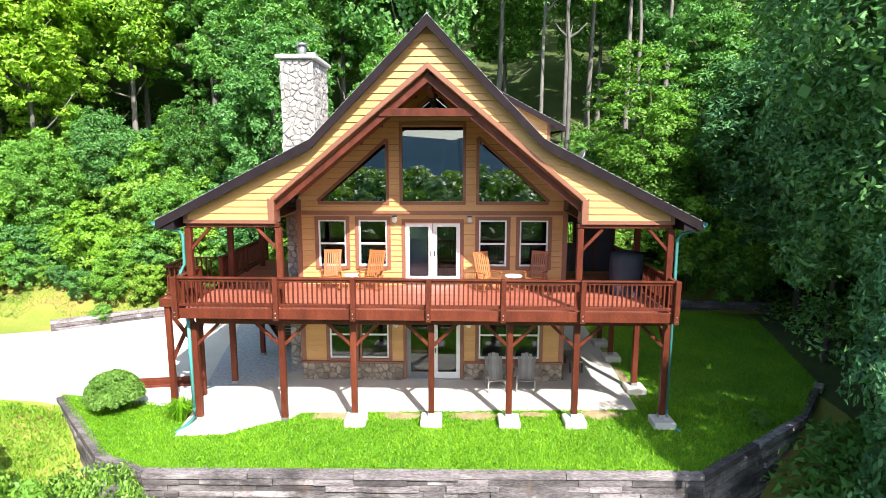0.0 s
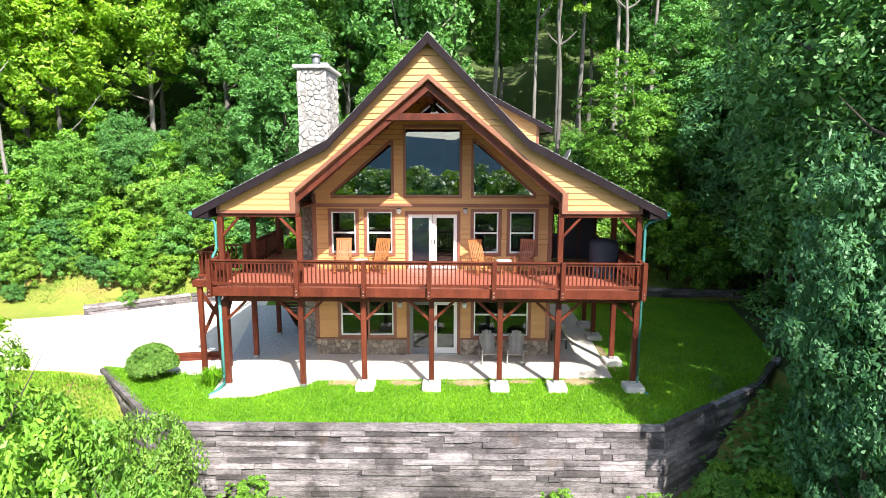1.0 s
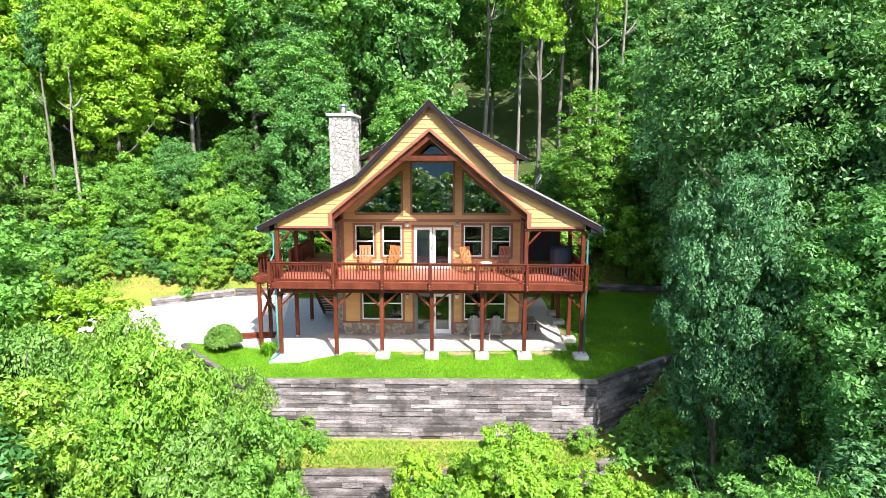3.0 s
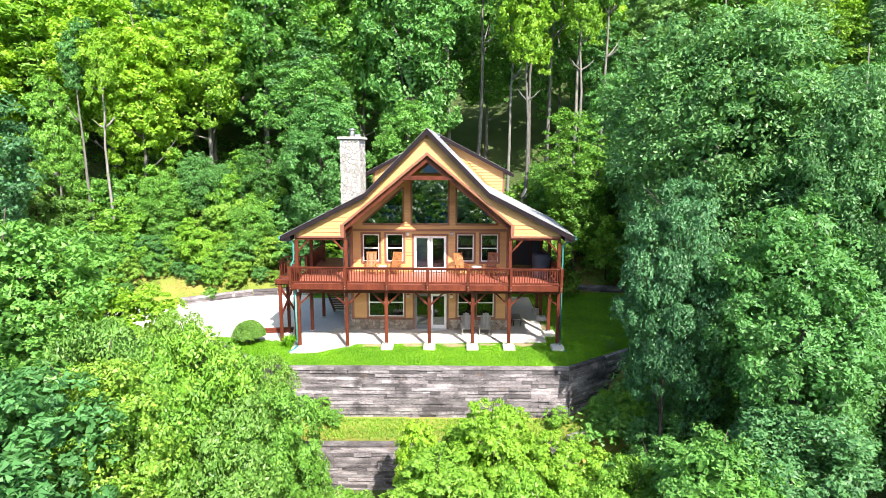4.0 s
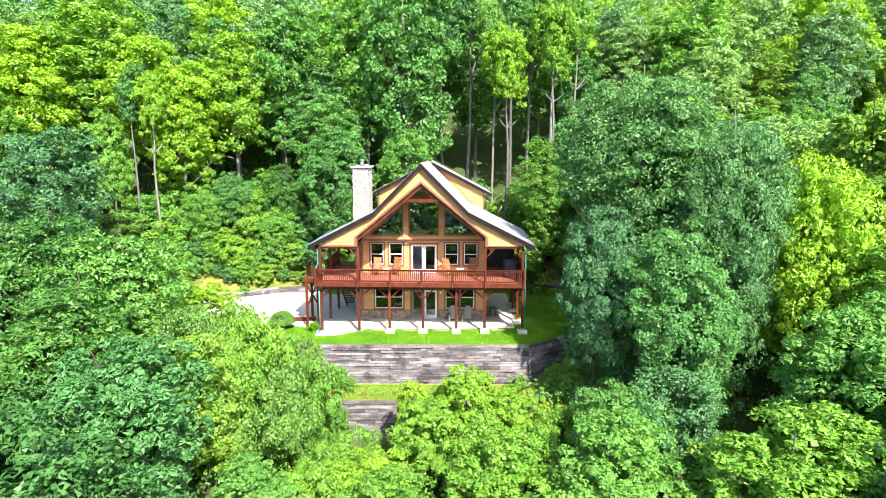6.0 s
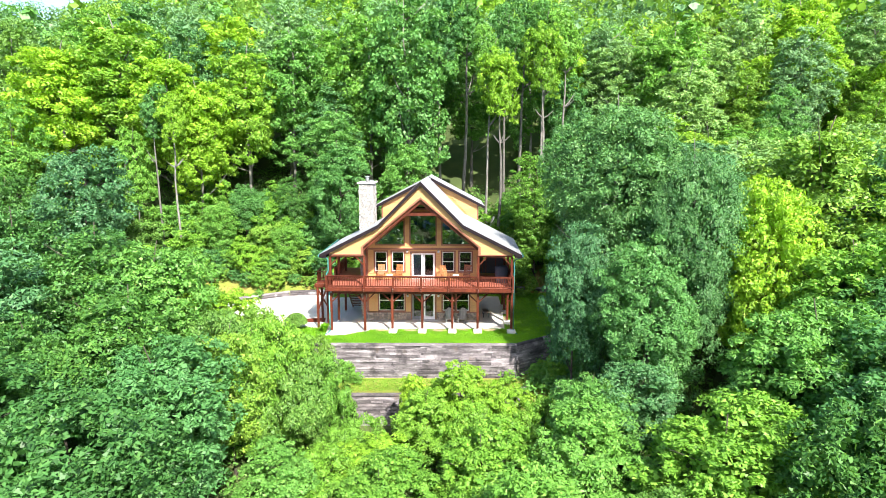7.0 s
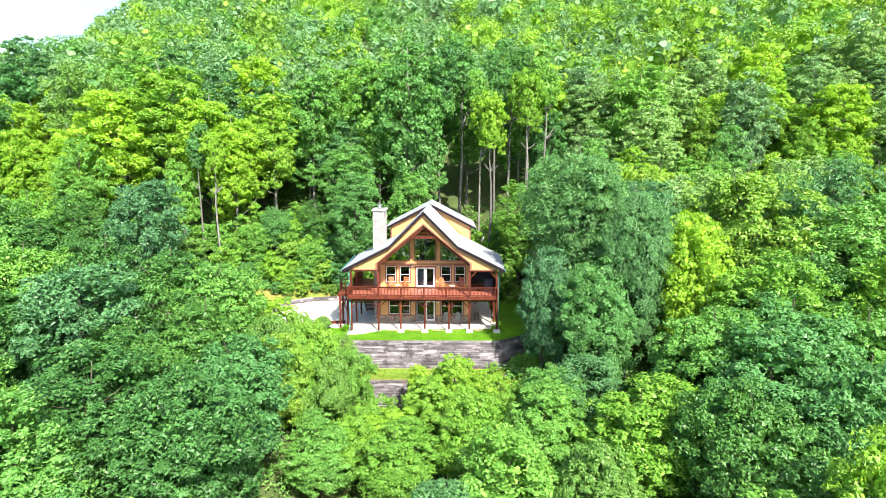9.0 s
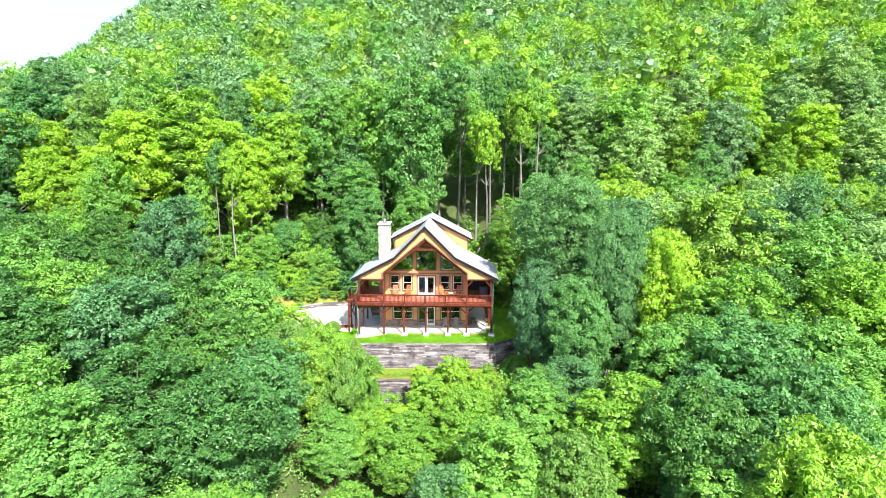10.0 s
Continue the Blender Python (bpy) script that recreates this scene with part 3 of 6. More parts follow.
# side and rear walls, floors, and a dark backing added behind the glass
for s in (-1, 1):
    x0, x1 = sorted((CX + s * 4.28, CX + s * 4.40))
    block("side_wall", x0, WALL_Y + 0.11, 0.0, x1, 13.0, 6.3, M_SIDING, house, "tan siding side wall")
block("rear_wall", CX - 4.28, 12.9, 0.0, CX + 4.28, 13.02, 7.4, M_SIDING, house, "tan rear wall")
block("inner_floor", CX - 4.27, WALL_Y + 0.12, FLOOR - 0.25, CX + 4.27, 12.89, FLOOR, M_DARKROOM, house, "inner floor with room dimness in its colour")
# added backing that keeps daylight behind it from showing through the windows
prism("inner_partition", [(CX - 4.26, FLOOR + 0.01), (CX + 4.26, FLOOR + 0.01), (CX + 4.26, 6.9), (CX + 3.1, 7.9), (CX, 11.05), (CX - 3.1, 7.9), (CX - 4.26, 6.9)], 5.9, 6.0, M_DARKROOM, house, "added dark backing behind the glass", False)
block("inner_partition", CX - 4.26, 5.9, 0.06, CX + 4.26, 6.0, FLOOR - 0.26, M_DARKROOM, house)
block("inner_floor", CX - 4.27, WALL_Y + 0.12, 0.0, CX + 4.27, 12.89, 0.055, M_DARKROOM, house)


def rect_frame(name, x0, x1, z0, z1, w, y0, y1, mat, parent, label=""):
    bm = bmesh.new()
    add_box(bm, x0, y0, z0, x0 + w, y1, z1)
    add_box(bm, x1 - w, y0, z0, x1, y1, z1)
    add_box(bm, x0 + w, y0, z0, x1 - w, y1, z0 + w)
    add_box(bm, x0 + w, y0, z1 - w, x1 - w, y1, z1)
    return part(name, bm, mat, parent, label)


def casing(x0, x1, z0, z1, parent, w=0.12, sill=True):
    block("casing", x0 - w, WALL_Y - 0.055, z0 - (w if sill else 0), x0 - 0.002, WALL_Y + 0.06, z1 + w, M_TRIM, parent, "", 0.004)
    block("casing", x1 + 0.002, WALL_Y - 0.055, z0 - (w if sill else 0), x1 + w, WALL_Y + 0.06, z1 + w, M_TRIM, parent, "", 0.004)
    block("casing", x0, WALL_Y - 0.055, z1 + 0.002, x1, WALL_Y + 0.06, z1 + w, M_TRIM, parent, "", 0.004)
    if sill:
        block("sill", x0, WALL_Y - 0.075, z0 - w, x1, WALL_Y + 0.06, z0 - 0.002, M_TRIM, parent, "", 0.004)


def pane(x0, x1, z0, z1, y, parent, lean=0.0):
    h = z1 - z0
    d = h * math.tan(radians(lean))
    ob = obj("pane", [(x0, y, z0), (x1, y, z0), (x1, y + d, z1), (x0, y + d, z1), (x0, y + 0.012, z0), (x1, y + 0.012, z0), (x1, y + d + 0.012, z1), (x0, y + d + 0.012, z1)], BOX_F, M_GLASS, parent, "reflecting window glass")
    return ob


def double_hung(x0, x1, z0, z1):
    w = thing("window", "white double-hung window with brown casing", "")
    w.parent = house
    casing(x0, x1, z0, z1, w)
    rect_frame("window_frame", x0, x1, z0, z1, 0.05, WALL_Y - 0.02, WALL_Y + 0.09, M_WHITE, w, "white vinyl frame")
    zm = (z0 + z1) / 2 - 0.02
    block("meeting_rail", x0 + 0.05, WALL_Y - 0.005, zm - 0.03, x1 - 0.05, WALL_Y + 0.05, zm + 0.03, M_WHITE, w, "", 0.004)
    pane(x0 + 0.05, x1 - 0.05, zm + 0.03, z1 - 0.05, WALL_Y + 0.03, w)
    pane(x0 + 0.05, x1 - 0.05, z0 + 0.05, zm - 0.03, WALL_Y + 0.05, w)
    block("screen", x0 + 0.05, WALL_Y + 0.066, z0 + 0.05, x1 - 0.05, WALL_Y + 0.07, zm - 0.03, M_SCREEN, w, "dark insect screen")
    return w


for a, b, c, d in UP:
    double_hung(a, b, c, d)
for a, b, c, d in LOW:
    m = (a + b) / 2
    for p, q in ((a, m - 0.03), (m + 0.03, b)):
        double_hung(p, q, c, d)


def fixed_window(name, poly, label):
    """A fixed pane of any outline in a brown frame; the glass leans back a little in its frame."""
    w = thing(name, label, "")
    w.parent = house
    n = len(poly)
    cx, cz = sum(p[0] for p in poly) / n, sum(p[1] for p in poly) / n
    bm = bmesh.new()
    big = []
    for i in range(n):
        (x0, z0), (x1, z1) = poly[i], poly[(i + 1) % n]
        ln = math.hypot(x1 - x0, z1 - z0)
        if ln < 0.1:
            continue
        nx, nz = (z1 - z0) / ln, -(x1 - x0) / ln
        tx, tz = (x1 - x0) / ln, (z1 - z0) / ln
        e = 0.10
        q = [(x0 - tx * e * 0.9, z0 - tz * e * 0.9), (x1 + tx * e * 0.9, z1 + tz * e * 0.9), (x1 + (nx + tx * 0.9) * e, z1 + (nz + tz * 0.9) * e), (x0 + (nx - tx * 0.9) * e, z0 + (nz - tz * 0.9) * e)]
        off = 0.055 + 0.002 * i
        vs = [bm.verts.new((x, WALL_Y - off, z)) for x, z in q] + [bm.verts.new((x, WALL_Y + 0.1, z)) for x, z in q]
        for f in BOX_F:
            bm.faces.new([vs[k] for k in f])
    part("window_frame", bm, M_TRIM, w, "brown window frame")
    z0 = min(p[1] for p in poly)
    k = math.tan(radians(1.2))
    v = [(x, WALL_Y + 0.0 + (z - z0) * k, z) for x, z in poly] + [(x, WALL_Y + 0.012 + (z - z0) * k, z) for x, z in poly]
    obj("pane", v, [tuple(range(n)), tuple(range(n, 2 * n))[::-1]] + [(i, (i + 1) % n, n + (i + 1) % n, n + i) for i in range(n)], M_BIGGLASS, w, "large reflecting glass pane")
    return w


fixed_window("picture_window", [(BIG[0], BIG[2]), (BIG[1], BIG[2]), (BIG[1], BIG[3]), (BIG[0], BIG[3])], "tall picture window mirroring mountains and sky")
fixed_window("raked_window", TRAP_L, "raked fixed window mirroring the woods")
fixed_window("raked_window", TRAP_R, "raked fixed window mirroring the woods")
fixed_window("gable_window", TRI, "small triangular gable window mirroring the sky")


def french_door(x0, x1, z0, z1, label, blind, frames):
    d = thing("double_door", label, "")
    d.parent = house
    casing(x0, x1, z0, z1, d, 0.11, False)
    block("threshold", x0, WALL_Y - 0.08, z0 - 0.03, x1, WALL_Y + 0.1, z0 + 0.015, M_STEEL, d, "", 0.005)
    m = (x0 + x1) / 2
    for k, (a, b) in enumerate(((x0 + 0.01, m - 0.012), (m + 0.012, x1 - 0.01))):
        leaf = block("door_leaf", a, WALL_Y + 0.01, z0 + 0.02, a + 0.13, WALL_Y + 0.06, z1, frames[k], d, "glazed door leaf", 0.003)
        block("stile", b - 0.13, WALL_Y + 0.01, z0 + 0.02, b, WALL_Y + 0.06, z1, frames[k], leaf, "", 0.003)
        block("top_rail", a + 0.13, WALL_Y + 0.012, z1 - 0.15, b - 0.13, WALL_Y + 0.058, z1, frames[k], leaf)
        block("bottom_rail", a + 0.13, WALL_Y + 0.012, z0 + 0.02, b - 0.13, WALL_Y + 0.058, z0 + 0.24, frames[k], leaf)
        pane(a + 0.13, b - 0.13, z0 + 0.24, z1 - 0.15, WALL_Y + 0.03, leaf)
        if blind[k]:
            block("blind", a + 0.12, WALL_Y + 0.10, z0 + 0.24, b - 0.12, WALL_Y + 0.11, z1 - 0.15, M_BLIND, leaf, "lowered grey blind")
        hx = b - 0.05 if k == 0 else a + 0.05
        block("handle", hx - 0.015, WALL_Y - 0.05, z0 + 0.92, hx + 0.015, WALL_Y + 0.012, z0 + 1.1, M_BLACK, leaf, "dark lever handle", 0.004)
    return d


french_door(*DOOR_UP, "white glazed double door opening onto the deck", (True, False), (M_WHITE, M_WHITE))
french_door(*DOOR_LOW, "white glazed double door opening onto the patio", (False, False), (M_SCREENFRAME, M_WHITE))


def wall_lamp(x, z):
    l = thing("wall_lamp", "round white frosted wall lamp on a dark bracket", "lamp", (x, WALL_Y - 0.02, z), "wall lamps")
    block("bracket", -0.06, -0.02, -0.10, 0.06, 0.0, 0.10, M_BLACK, l, "", 0.01)
    bm = bmesh.new()
    bmesh.ops.create_uvsphere(bm, u_segments=12, v_segments=8, radius=0.095, matrix=Matrix.Translation((0, -0.11, 0.0)) @ Matrix.Diagonal((1, 0.9, 1.1, 1)))
    part("globe", bm, M_LAMP, l, "white frosted globe", True)
    block("cap", -0.075, -0.19, 0.10, 0.075, -0.02, 0.125, M_BLACK, l, "", 0.008)


for lx in (-1.31, 1.15):
    wall_lamp(lx, 5.65)
    wall_lamp(lx, 2.08)


# ---- stone work ----
def stones(parent, origin, u, v, w, h, size, seed, out=0.04, name="stone", mat=None):
    """Irregular field stones on a flat panel, each a piece of its own with a softened face."""
    rnd = random.Random(seed)
    o, u, v = Vector(origin), Vector(u), Vector(v)
    nrm = u.cross(v)
    nr, nc = max(1, round(h / size)), max(1, round(w / (size * 1.2)))
    seeds = [((c + 0.5 + 0.5 * (r % 2) - 0.25 + rnd.uniform(-0.42, 0.42)) * w / nc, (r + 0.5 + rnd.uniform(-0.4, 0.4)) * h / nr) for r in range(nr) for c in range(nc) if rnd.random() > 0.12]
    for cx, cy in seeds:
        cell = [(0, 0), (w, 0), (w, h), (0, h)]
        for ox, oy in seeds:
            dx, dy = ox - cx, oy - cy
            if (dx == 0 and dy == 0) or abs(dx) > 4 * size or abs(dy) > 4 * size:
                continue
            lim = (dx * (ox + cx) + dy * (oy + cy)) / 2
            cut = []
            for (ax, ay), (bx, by) in zip(cell, cell[1:] + cell[:1]):
                da, db = dx * ax + dy * ay - lim, dx * bx + dy * by - lim
                if da <= 0:
                    cut.append((ax, ay))
                if da * db < 0:
                    cut.append((ax + (bx - ax) * da / (da - db), ay + (by - ay) * da / (da - db)))
            cell = cut
            if len(cell) < 3:
                break
        if len(cell) < 3:
            continue
        mx, my = sum(p[0] for p in cell) / len(cell), sum(p[1] for p in cell) / len(cell)
        ring = []
        for p, q in zip(cell, cell[1:] + cell[:1]):
            for t in (0.2, 0.8):
                ring.append((p[0] + (q[0] - p[0]) * t, p[1] + (q[1] - p[1]) * t))
        n = len(ring)
        reach = max(0.05, min(math.hypot(x - mx, y - my) for x, y in ring))
        gap = max(0.5, 1 - 0.011 / reach)
        k = out * rnd.uniform(0.6, 1.5)
        tilt = (rnd.uniform(-0.12, 0.12), rnd.uniform(-0.12, 0.12))
        vs = [o + u * (mx + (x - mx) * gap) + v * (my + (y - my) * gap) - nrm * 0.01 for x, y in ring]
        vs += [o + u * (mx + (x - mx) * gap * 0.98) + v * (my + (y - my) * gap * 0.98) + nrm * k * 0.6 for x, y in ring]
        vs += [o + u * (mx + (x - mx) * 0.72) + v * (my + (y - my) * 0.72) + nrm * (k + (x - mx) * tilt[0] + (y - my) * tilt[1]) for x, y in ring]
        fs = [tuple(range(2 * n, 3 * n))]
        for ring0 in (0, n):
            fs += [(ring0 + i, ring0 + (i + 1) % n, ring0 + n + (i + 1) % n, ring0 + n + i) for i in range(n)]
        obj(name, vs, fs, mat or M_STONE, parent)


CH = (-5.17, -4.06, 4.05, 6.35)
chimney = block("chimney", CH[0] + 0.03, CH[2] + 0.03, 0.0, CH[1] - 0.03, CH[3] - 0.03, 10.89, M_PALEMORTAR, house, "tall field stone chimney")
stones(chimney, (CH[0], CH[2] + 0.025, 0.05), (1, 0, 0), (0, 0, 1), CH[1] - CH[0], 10.8, 0.19, 5, 0.03, mat=M_CHIMNEY)
stones(chimney, (CH[1] - 0.025, CH[2], 0.05), (0, 1, 0), (0, 0, 1), CH[3] - CH[2], 10.8, 0.19, 6, 0.03, mat=M_CHIMNEY)
stones(chimney, (CH[0] + 0.025, CH[3], 0.05), (0, -1, 0), (0, 0, 1), CH[3] - CH[2], 10.8, 0.4, 7, 0.03, mat=M_CHIMNEY)
block("chimney_cap", CH[0] - 0.12, CH[2] - 0.12, 10.89, CH[1] + 0.12, CH[3] + 0.12, 11.02, M_CONC, chimney, "pale concrete chimney cap", 0.02)
tube("flue", [(CH[0] + 0.62, CH[2] + 0.6, 11.0), (CH[0] + 0.62, CH[2] + 0.6, 11.39)], 0.15, M_STEEL, chimney, "steel flue pipe", 12)
tube("flue_hood", [(CH[0] + 0.62, CH[2] + 0.6, 11.41), (CH[0] + 0.62, CH[2] + 0.6, 11.45), (CH[0] + 0.62, CH[2] + 0.6, 11.52)], [0.22, 0.22, 0.04], M_STEEL, chimney, "steel flue hood", 12)
block("flue_box", CH[0] + 0.8, CH[2] + 0.45, 11.02, CH[0] + 1.1, CH[2] + 0.95, 11.17, M_STEEL, chimney, "", 0.01)
stone_base = thing("stone_base", "", "")
stone_base.parent = house
for x0, x1, sd in ((CX - 4.44, DOOR_LOW[0] - 0.12, 11), (DOOR_LOW[1] + 0.12, CX + 4.44, 12)):
    block("mortar_bed", x0, WALL_Y - 0.05, 0.0, x1, WALL_Y + 0.1, 0.70, M_PALEMORTAR, stone_base)
    stones(stone_base, (x0, WALL_Y - 0.055, 0.02), (1, 0, 0), (0, 0, 1), x1 - x0, 0.68, 0.17, sd, 0.035)
    block("stone_ledge", x0 - 0.02, WALL_Y - 0.12, 0.702, x1 + 0.02, WALL_Y - 0.025, 0.76, M_TRIM, stone_base, "brown ledge above the stones", 0.006)


# ---- rear dormers ----
def dormer(s):
    y0, y1 = 7.6, 13.1
    cx = CX + 0.42
    top, tip = 11.30, (4.66, 8.86)
    d = thing("dormer", "shed dormer with tan siding and grey shingle roof", "")
    d.parent = house
    slope = (top - tip[1]) / tip[0]
    z_at = lambda k: top - slope * k
    roof = prism("dormer_roof", [(cx, top), (cx + s * tip[0], tip[1]), (cx + s * tip[0], tip[1] - 0.14), (cx, top - 0.16)], y0, y1 + 0.3, M_ROOF, d, "grey shingle dormer roof", False)
    for i in range(25):
        a, b = tip[0] * i / 25, tip[0] * (i + 1.06) / 25
        prism("shingle_course", [(cx + s * a, z_at(a) + 0.002), (cx + s * b, z_at(b) + 0.026), (cx + s * b, z_at(b) + 0.006)], y0 - 0.03, y1 + 0.3, M_ROOF, roof, "", False)
    prism("dormer_fascia", [(cx + s * 0.1, z_at(0.1) - 0.01), (cx + s * (tip[0] + 0.02), tip[1] - 0.01), (cx + s * (tip[0] + 0.02), tip[1] - 0.24), (cx + s * 0.1, z_at(0.1) - 0.26)], y0 - 0.045, y0 - 0.003, M_FASCIA, d, "dark dormer fascia", False)
    prism("dormer_fascia", [(cx + s * tip[0], tip[1] - 0.01), (cx + s * (tip[0] + 0.04), tip[1] - 0.01), (cx + s * (tip[0] + 0.04), tip[1] - 0.22), (cx + s * tip[0], tip[1] - 0.22)], y0, y1 + 0.3, M_FASCIA, d, "", False)
    cheek = prism("dormer_wall", [(cx, top - 0.3), (cx + s * 4.1, z_at(4.1) - 0.15), (cx + s * 4.1, 0.0), (cx, 0.0)], y0 + 0.35, y1, M_SIDING, d, "tan sided dormer wall", False)
    for i in range(21):
        a, b = 7.2 + i * 0.19, 7.2 + (i + 1) * 0.19
        x1 = min(4.1, (top - 0.17 - b) / slope)
        x0 = max(0.02, 3.9 - (a - 7.2) * 0.9)
        if x1 - x0 > 0.1:
            p, q = sorted((cx + s * x0, cx + s * x1))
            board(p, q, p, q, a + 0.002, b + 0.003, y0 + 0.32, cheek, 0.02)
    block("corner_board", cx + s * 4.1 - 0.06, y0 + 0.28, 0.0, cx + s * 4.1 + 0.06, y0 + 0.42, z_at(4.1) - 0.15, M_TRIM, d, "", 0.004)


dormer(-1)
dormer(1)
prism("ridge_cap", [(CX + 0.28, 11.24), (CX + 0.42, 11.34), (CX + 0.56, 11.24), (CX + 0.42, 11.30)], 7.5, 13.4, M_ROOF, house, "", False)


# ---- the deck ----
TILT_DECK = 0.0053
deck = thing("deck", "raised red-stained timber deck on posts round the house", "deck")
top_deck = thing("deck_floor", "", "")
top_deck.parent = deck
top_deck.rotation_euler = (0, TILT_DECK, 0)
XL, XR, YF, YB = -7.0, 6.68, -0.48, 7.4
rnd = random.Random(21)
y = YF + 0.05
while y < YB - 0.1:
    segs = [(XL, XR)] if y < WALL_Y - 0.2 else [(XL, -4.46), (4.36, XR)]
    for a, b in segs:
        if 3.9 < y < 6.5 and a < -5:
            b = -5.25
        cuts = [a] + ([a + (b - a) * rnd.uniform(0.3, 0.7)] if b - a > 6 else []) + [b]
        for p, q in zip(cuts, cuts[1:]):
            dz = rnd.uniform(-0.002, 0.002)
            obj("deck_board", box_v(p, y, FLOOR - 0.036 + dz, q - 0.006, y + 0.135, FLOOR + dz), BOX_F, M_DECK, top_deck)
    y += 0.143
# rims, joists and beams
block("rim_board", XL - 0.02, YF - 0.045, FLOOR - 0.21, XR + 0.02, YF, FLOOR + 0.08, M_STAIN, top_deck, "wide red-stained rim board", 0.006)
for x in (XL - 0.045, XR):
    block("rim_board", x, YF + 0.003, FLOOR - 0.21, x + 0.045, YB, FLOOR + 0.075, M_STAIN, top_deck, "", 0.006)
for i in range(34):
    x = XL + 0.2 + i * 0.405
    block("joist", x - 0.022, YF + 0.003, FLOOR - 0.23, x + 0.022, WALL_Y - 0.1 if -4.45 < x < 4.4 else YB - 0.1, FLOOR - 0.04, M_VAULT, top_deck)
block("post_beam", XL + 0.3, -0.07, FLOOR - 0.46, XR - 0.1, 0.07, FLOOR - 0.235, M_STAIN, deck, "stained beam over the posts", 0.008)
for s, x in ((-1, -6.6), (1, 6.5)):
    block("post_beam", x - 0.07, 0.08, FLOOR - 0.44, x + 0.07, YB - 0.2, FLOOR - 0.24, M_STAIN, deck, "", 0.008)

POSTS = [-6.78, -4.28, -2.23, 0.0, 2.24, 4.13, 6.65]


def lower_post(x, y, z0, braces, name="post"):
    p = block(name, x - 0.085, y - 0.085, z0, x + 0.085, y + 0.085, FLOOR - 0.44, M_STAIN, deck, "square red-stained post", 0.01)
    block("post_base", x - 0.095, y - 0.095, z0 - 0.005, x + 0.095, y + 0.095, z0 + 0.09, M_STEEL, p, "steel post base", 0.004)
    for dx, dy in braces:
        beam("brace", (x + dx * 0.07, y + dy * 0.07, FLOOR - 1.08), (x + dx * 0.72, y + dy * 0.72, FLOOR - 0.45), 0.085, 0.085, M_STAIN, p, "diagonal brace", 0.006)
    return p


FOOTED = (2, 3, 4, 5, 6)


def footing(x, y, w, h, d):
    f = block("concrete_footing", -w / 2, -d / 2, -0.3, w / 2, d / 2, h, M_CONC, None, "", 0.03)
    f.location = (x, y, 0)
    tagged(f, "square pale concrete footing under a deck post", "footing", "post footings")


for i, x in enumerate(POSTS):
    z0 = 0.275 if i in FOOTED else 0.102
    br = [(1, 0)] if i == 0 else [(-1, 0)] if i == 6 else [(-1, 0), (1, 0)]
    if i in (0, 6):
        br.append((0, 1))
    lower_post(x, 0.0, z0, br)
    if i in FOOTED:
        footing(x + 0.04 * (i == 2), -0.1, 0.62, 0.27, 0.64)
for x, y, f in ((-6.75, 2.75, 0), (-6.7, 5.6, 0), (6.58, 2.4, 1), (6.6, 5.4, 1), (6.6, 7.1, 1)):
    lower_post(x, y, 0.275 if f else 0.102, [(0, -1), (0, 1)] if f else [(0, 1)])
    if f:
        footing(x + 0.02, y - 0.05, 0.62, 0.27, 0.64)

# posts that carry the porch roof
for x, y in ((-6.78, 0.05), (-4.25, 0.05), (4.13, 0.05), (6.61, 0.05), (-6.7, 2.9), (-6.66, 5.9), (6.6, 2.9), (6.6, 5.9)):
    p = block("porch_post", x - 0.085, y - 0.085, FLOOR + 0.06, x + 0.085, y + 0.085, 5.76, M_STAIN, deck, "square stained porch post", 0.01)
    if y < 1:
        d = [(1, 0)] if x < -6 or 3 < x < 5 else [(-1, 0)]
        for dx, dy in d:
            beam("brace", (x + dx * 0.06, y + dy * 0.06, 5.15), (x + dx * 0.62, y + dy * 0.62, 5.76), 0.08, 0.08, M_STAIN, p, "diagonal brace", 0.006)

# ---- railing ----
rail = thing("deck_railing", "red-stained deck railing with square balusters", "railing")
rail.rotation_euler = (0, TILT_DECK, 0)
Z = FLOOR
BAL = obj("baluster", box_v(-0.02, -0.02, 0.0, 0.02, 0.02, 0.66), BOX_F, M_STAIN, rail)
BAL.location = (-6.8, YF - 0.025, Z + 0.2)
n_bal = 0


def baluster(x, y):
    b = BAL.copy()
    scene.collection.objects.link(b)
    b.location = (x, y, Z + 0.2)


def rail_run(a, b, n, first=True):
    """Top and bottom rails from a to b, with n balusters between."""
    a, b = Vector(a), Vector(b)
    d = (b - a).normalized()
    beam("top_rail", (a.x, a.y, Z + 0.94), (b.x, b.y, Z + 0.94), 0.14, 0.045, M_STAIN, rail, "flat top rail", 0.008)
    beam("upper_rail", (a.x, a.y, Z + 0.875), (b.x, b.y, Z + 0.875), 0.05, 0.08, M_STAIN, rail, "", 0.005)
    beam("bottom_rail", (a.x, a.y, Z + 0.18), (b.x, b.y, Z + 0.18), 0.06, 0.09, M_STAIN, rail, "flat bottom rail", 0.006)
    for i in range(n):
        p = a.lerp(b, (i + 0.5) / n)
        baluster(p.x, p.y)


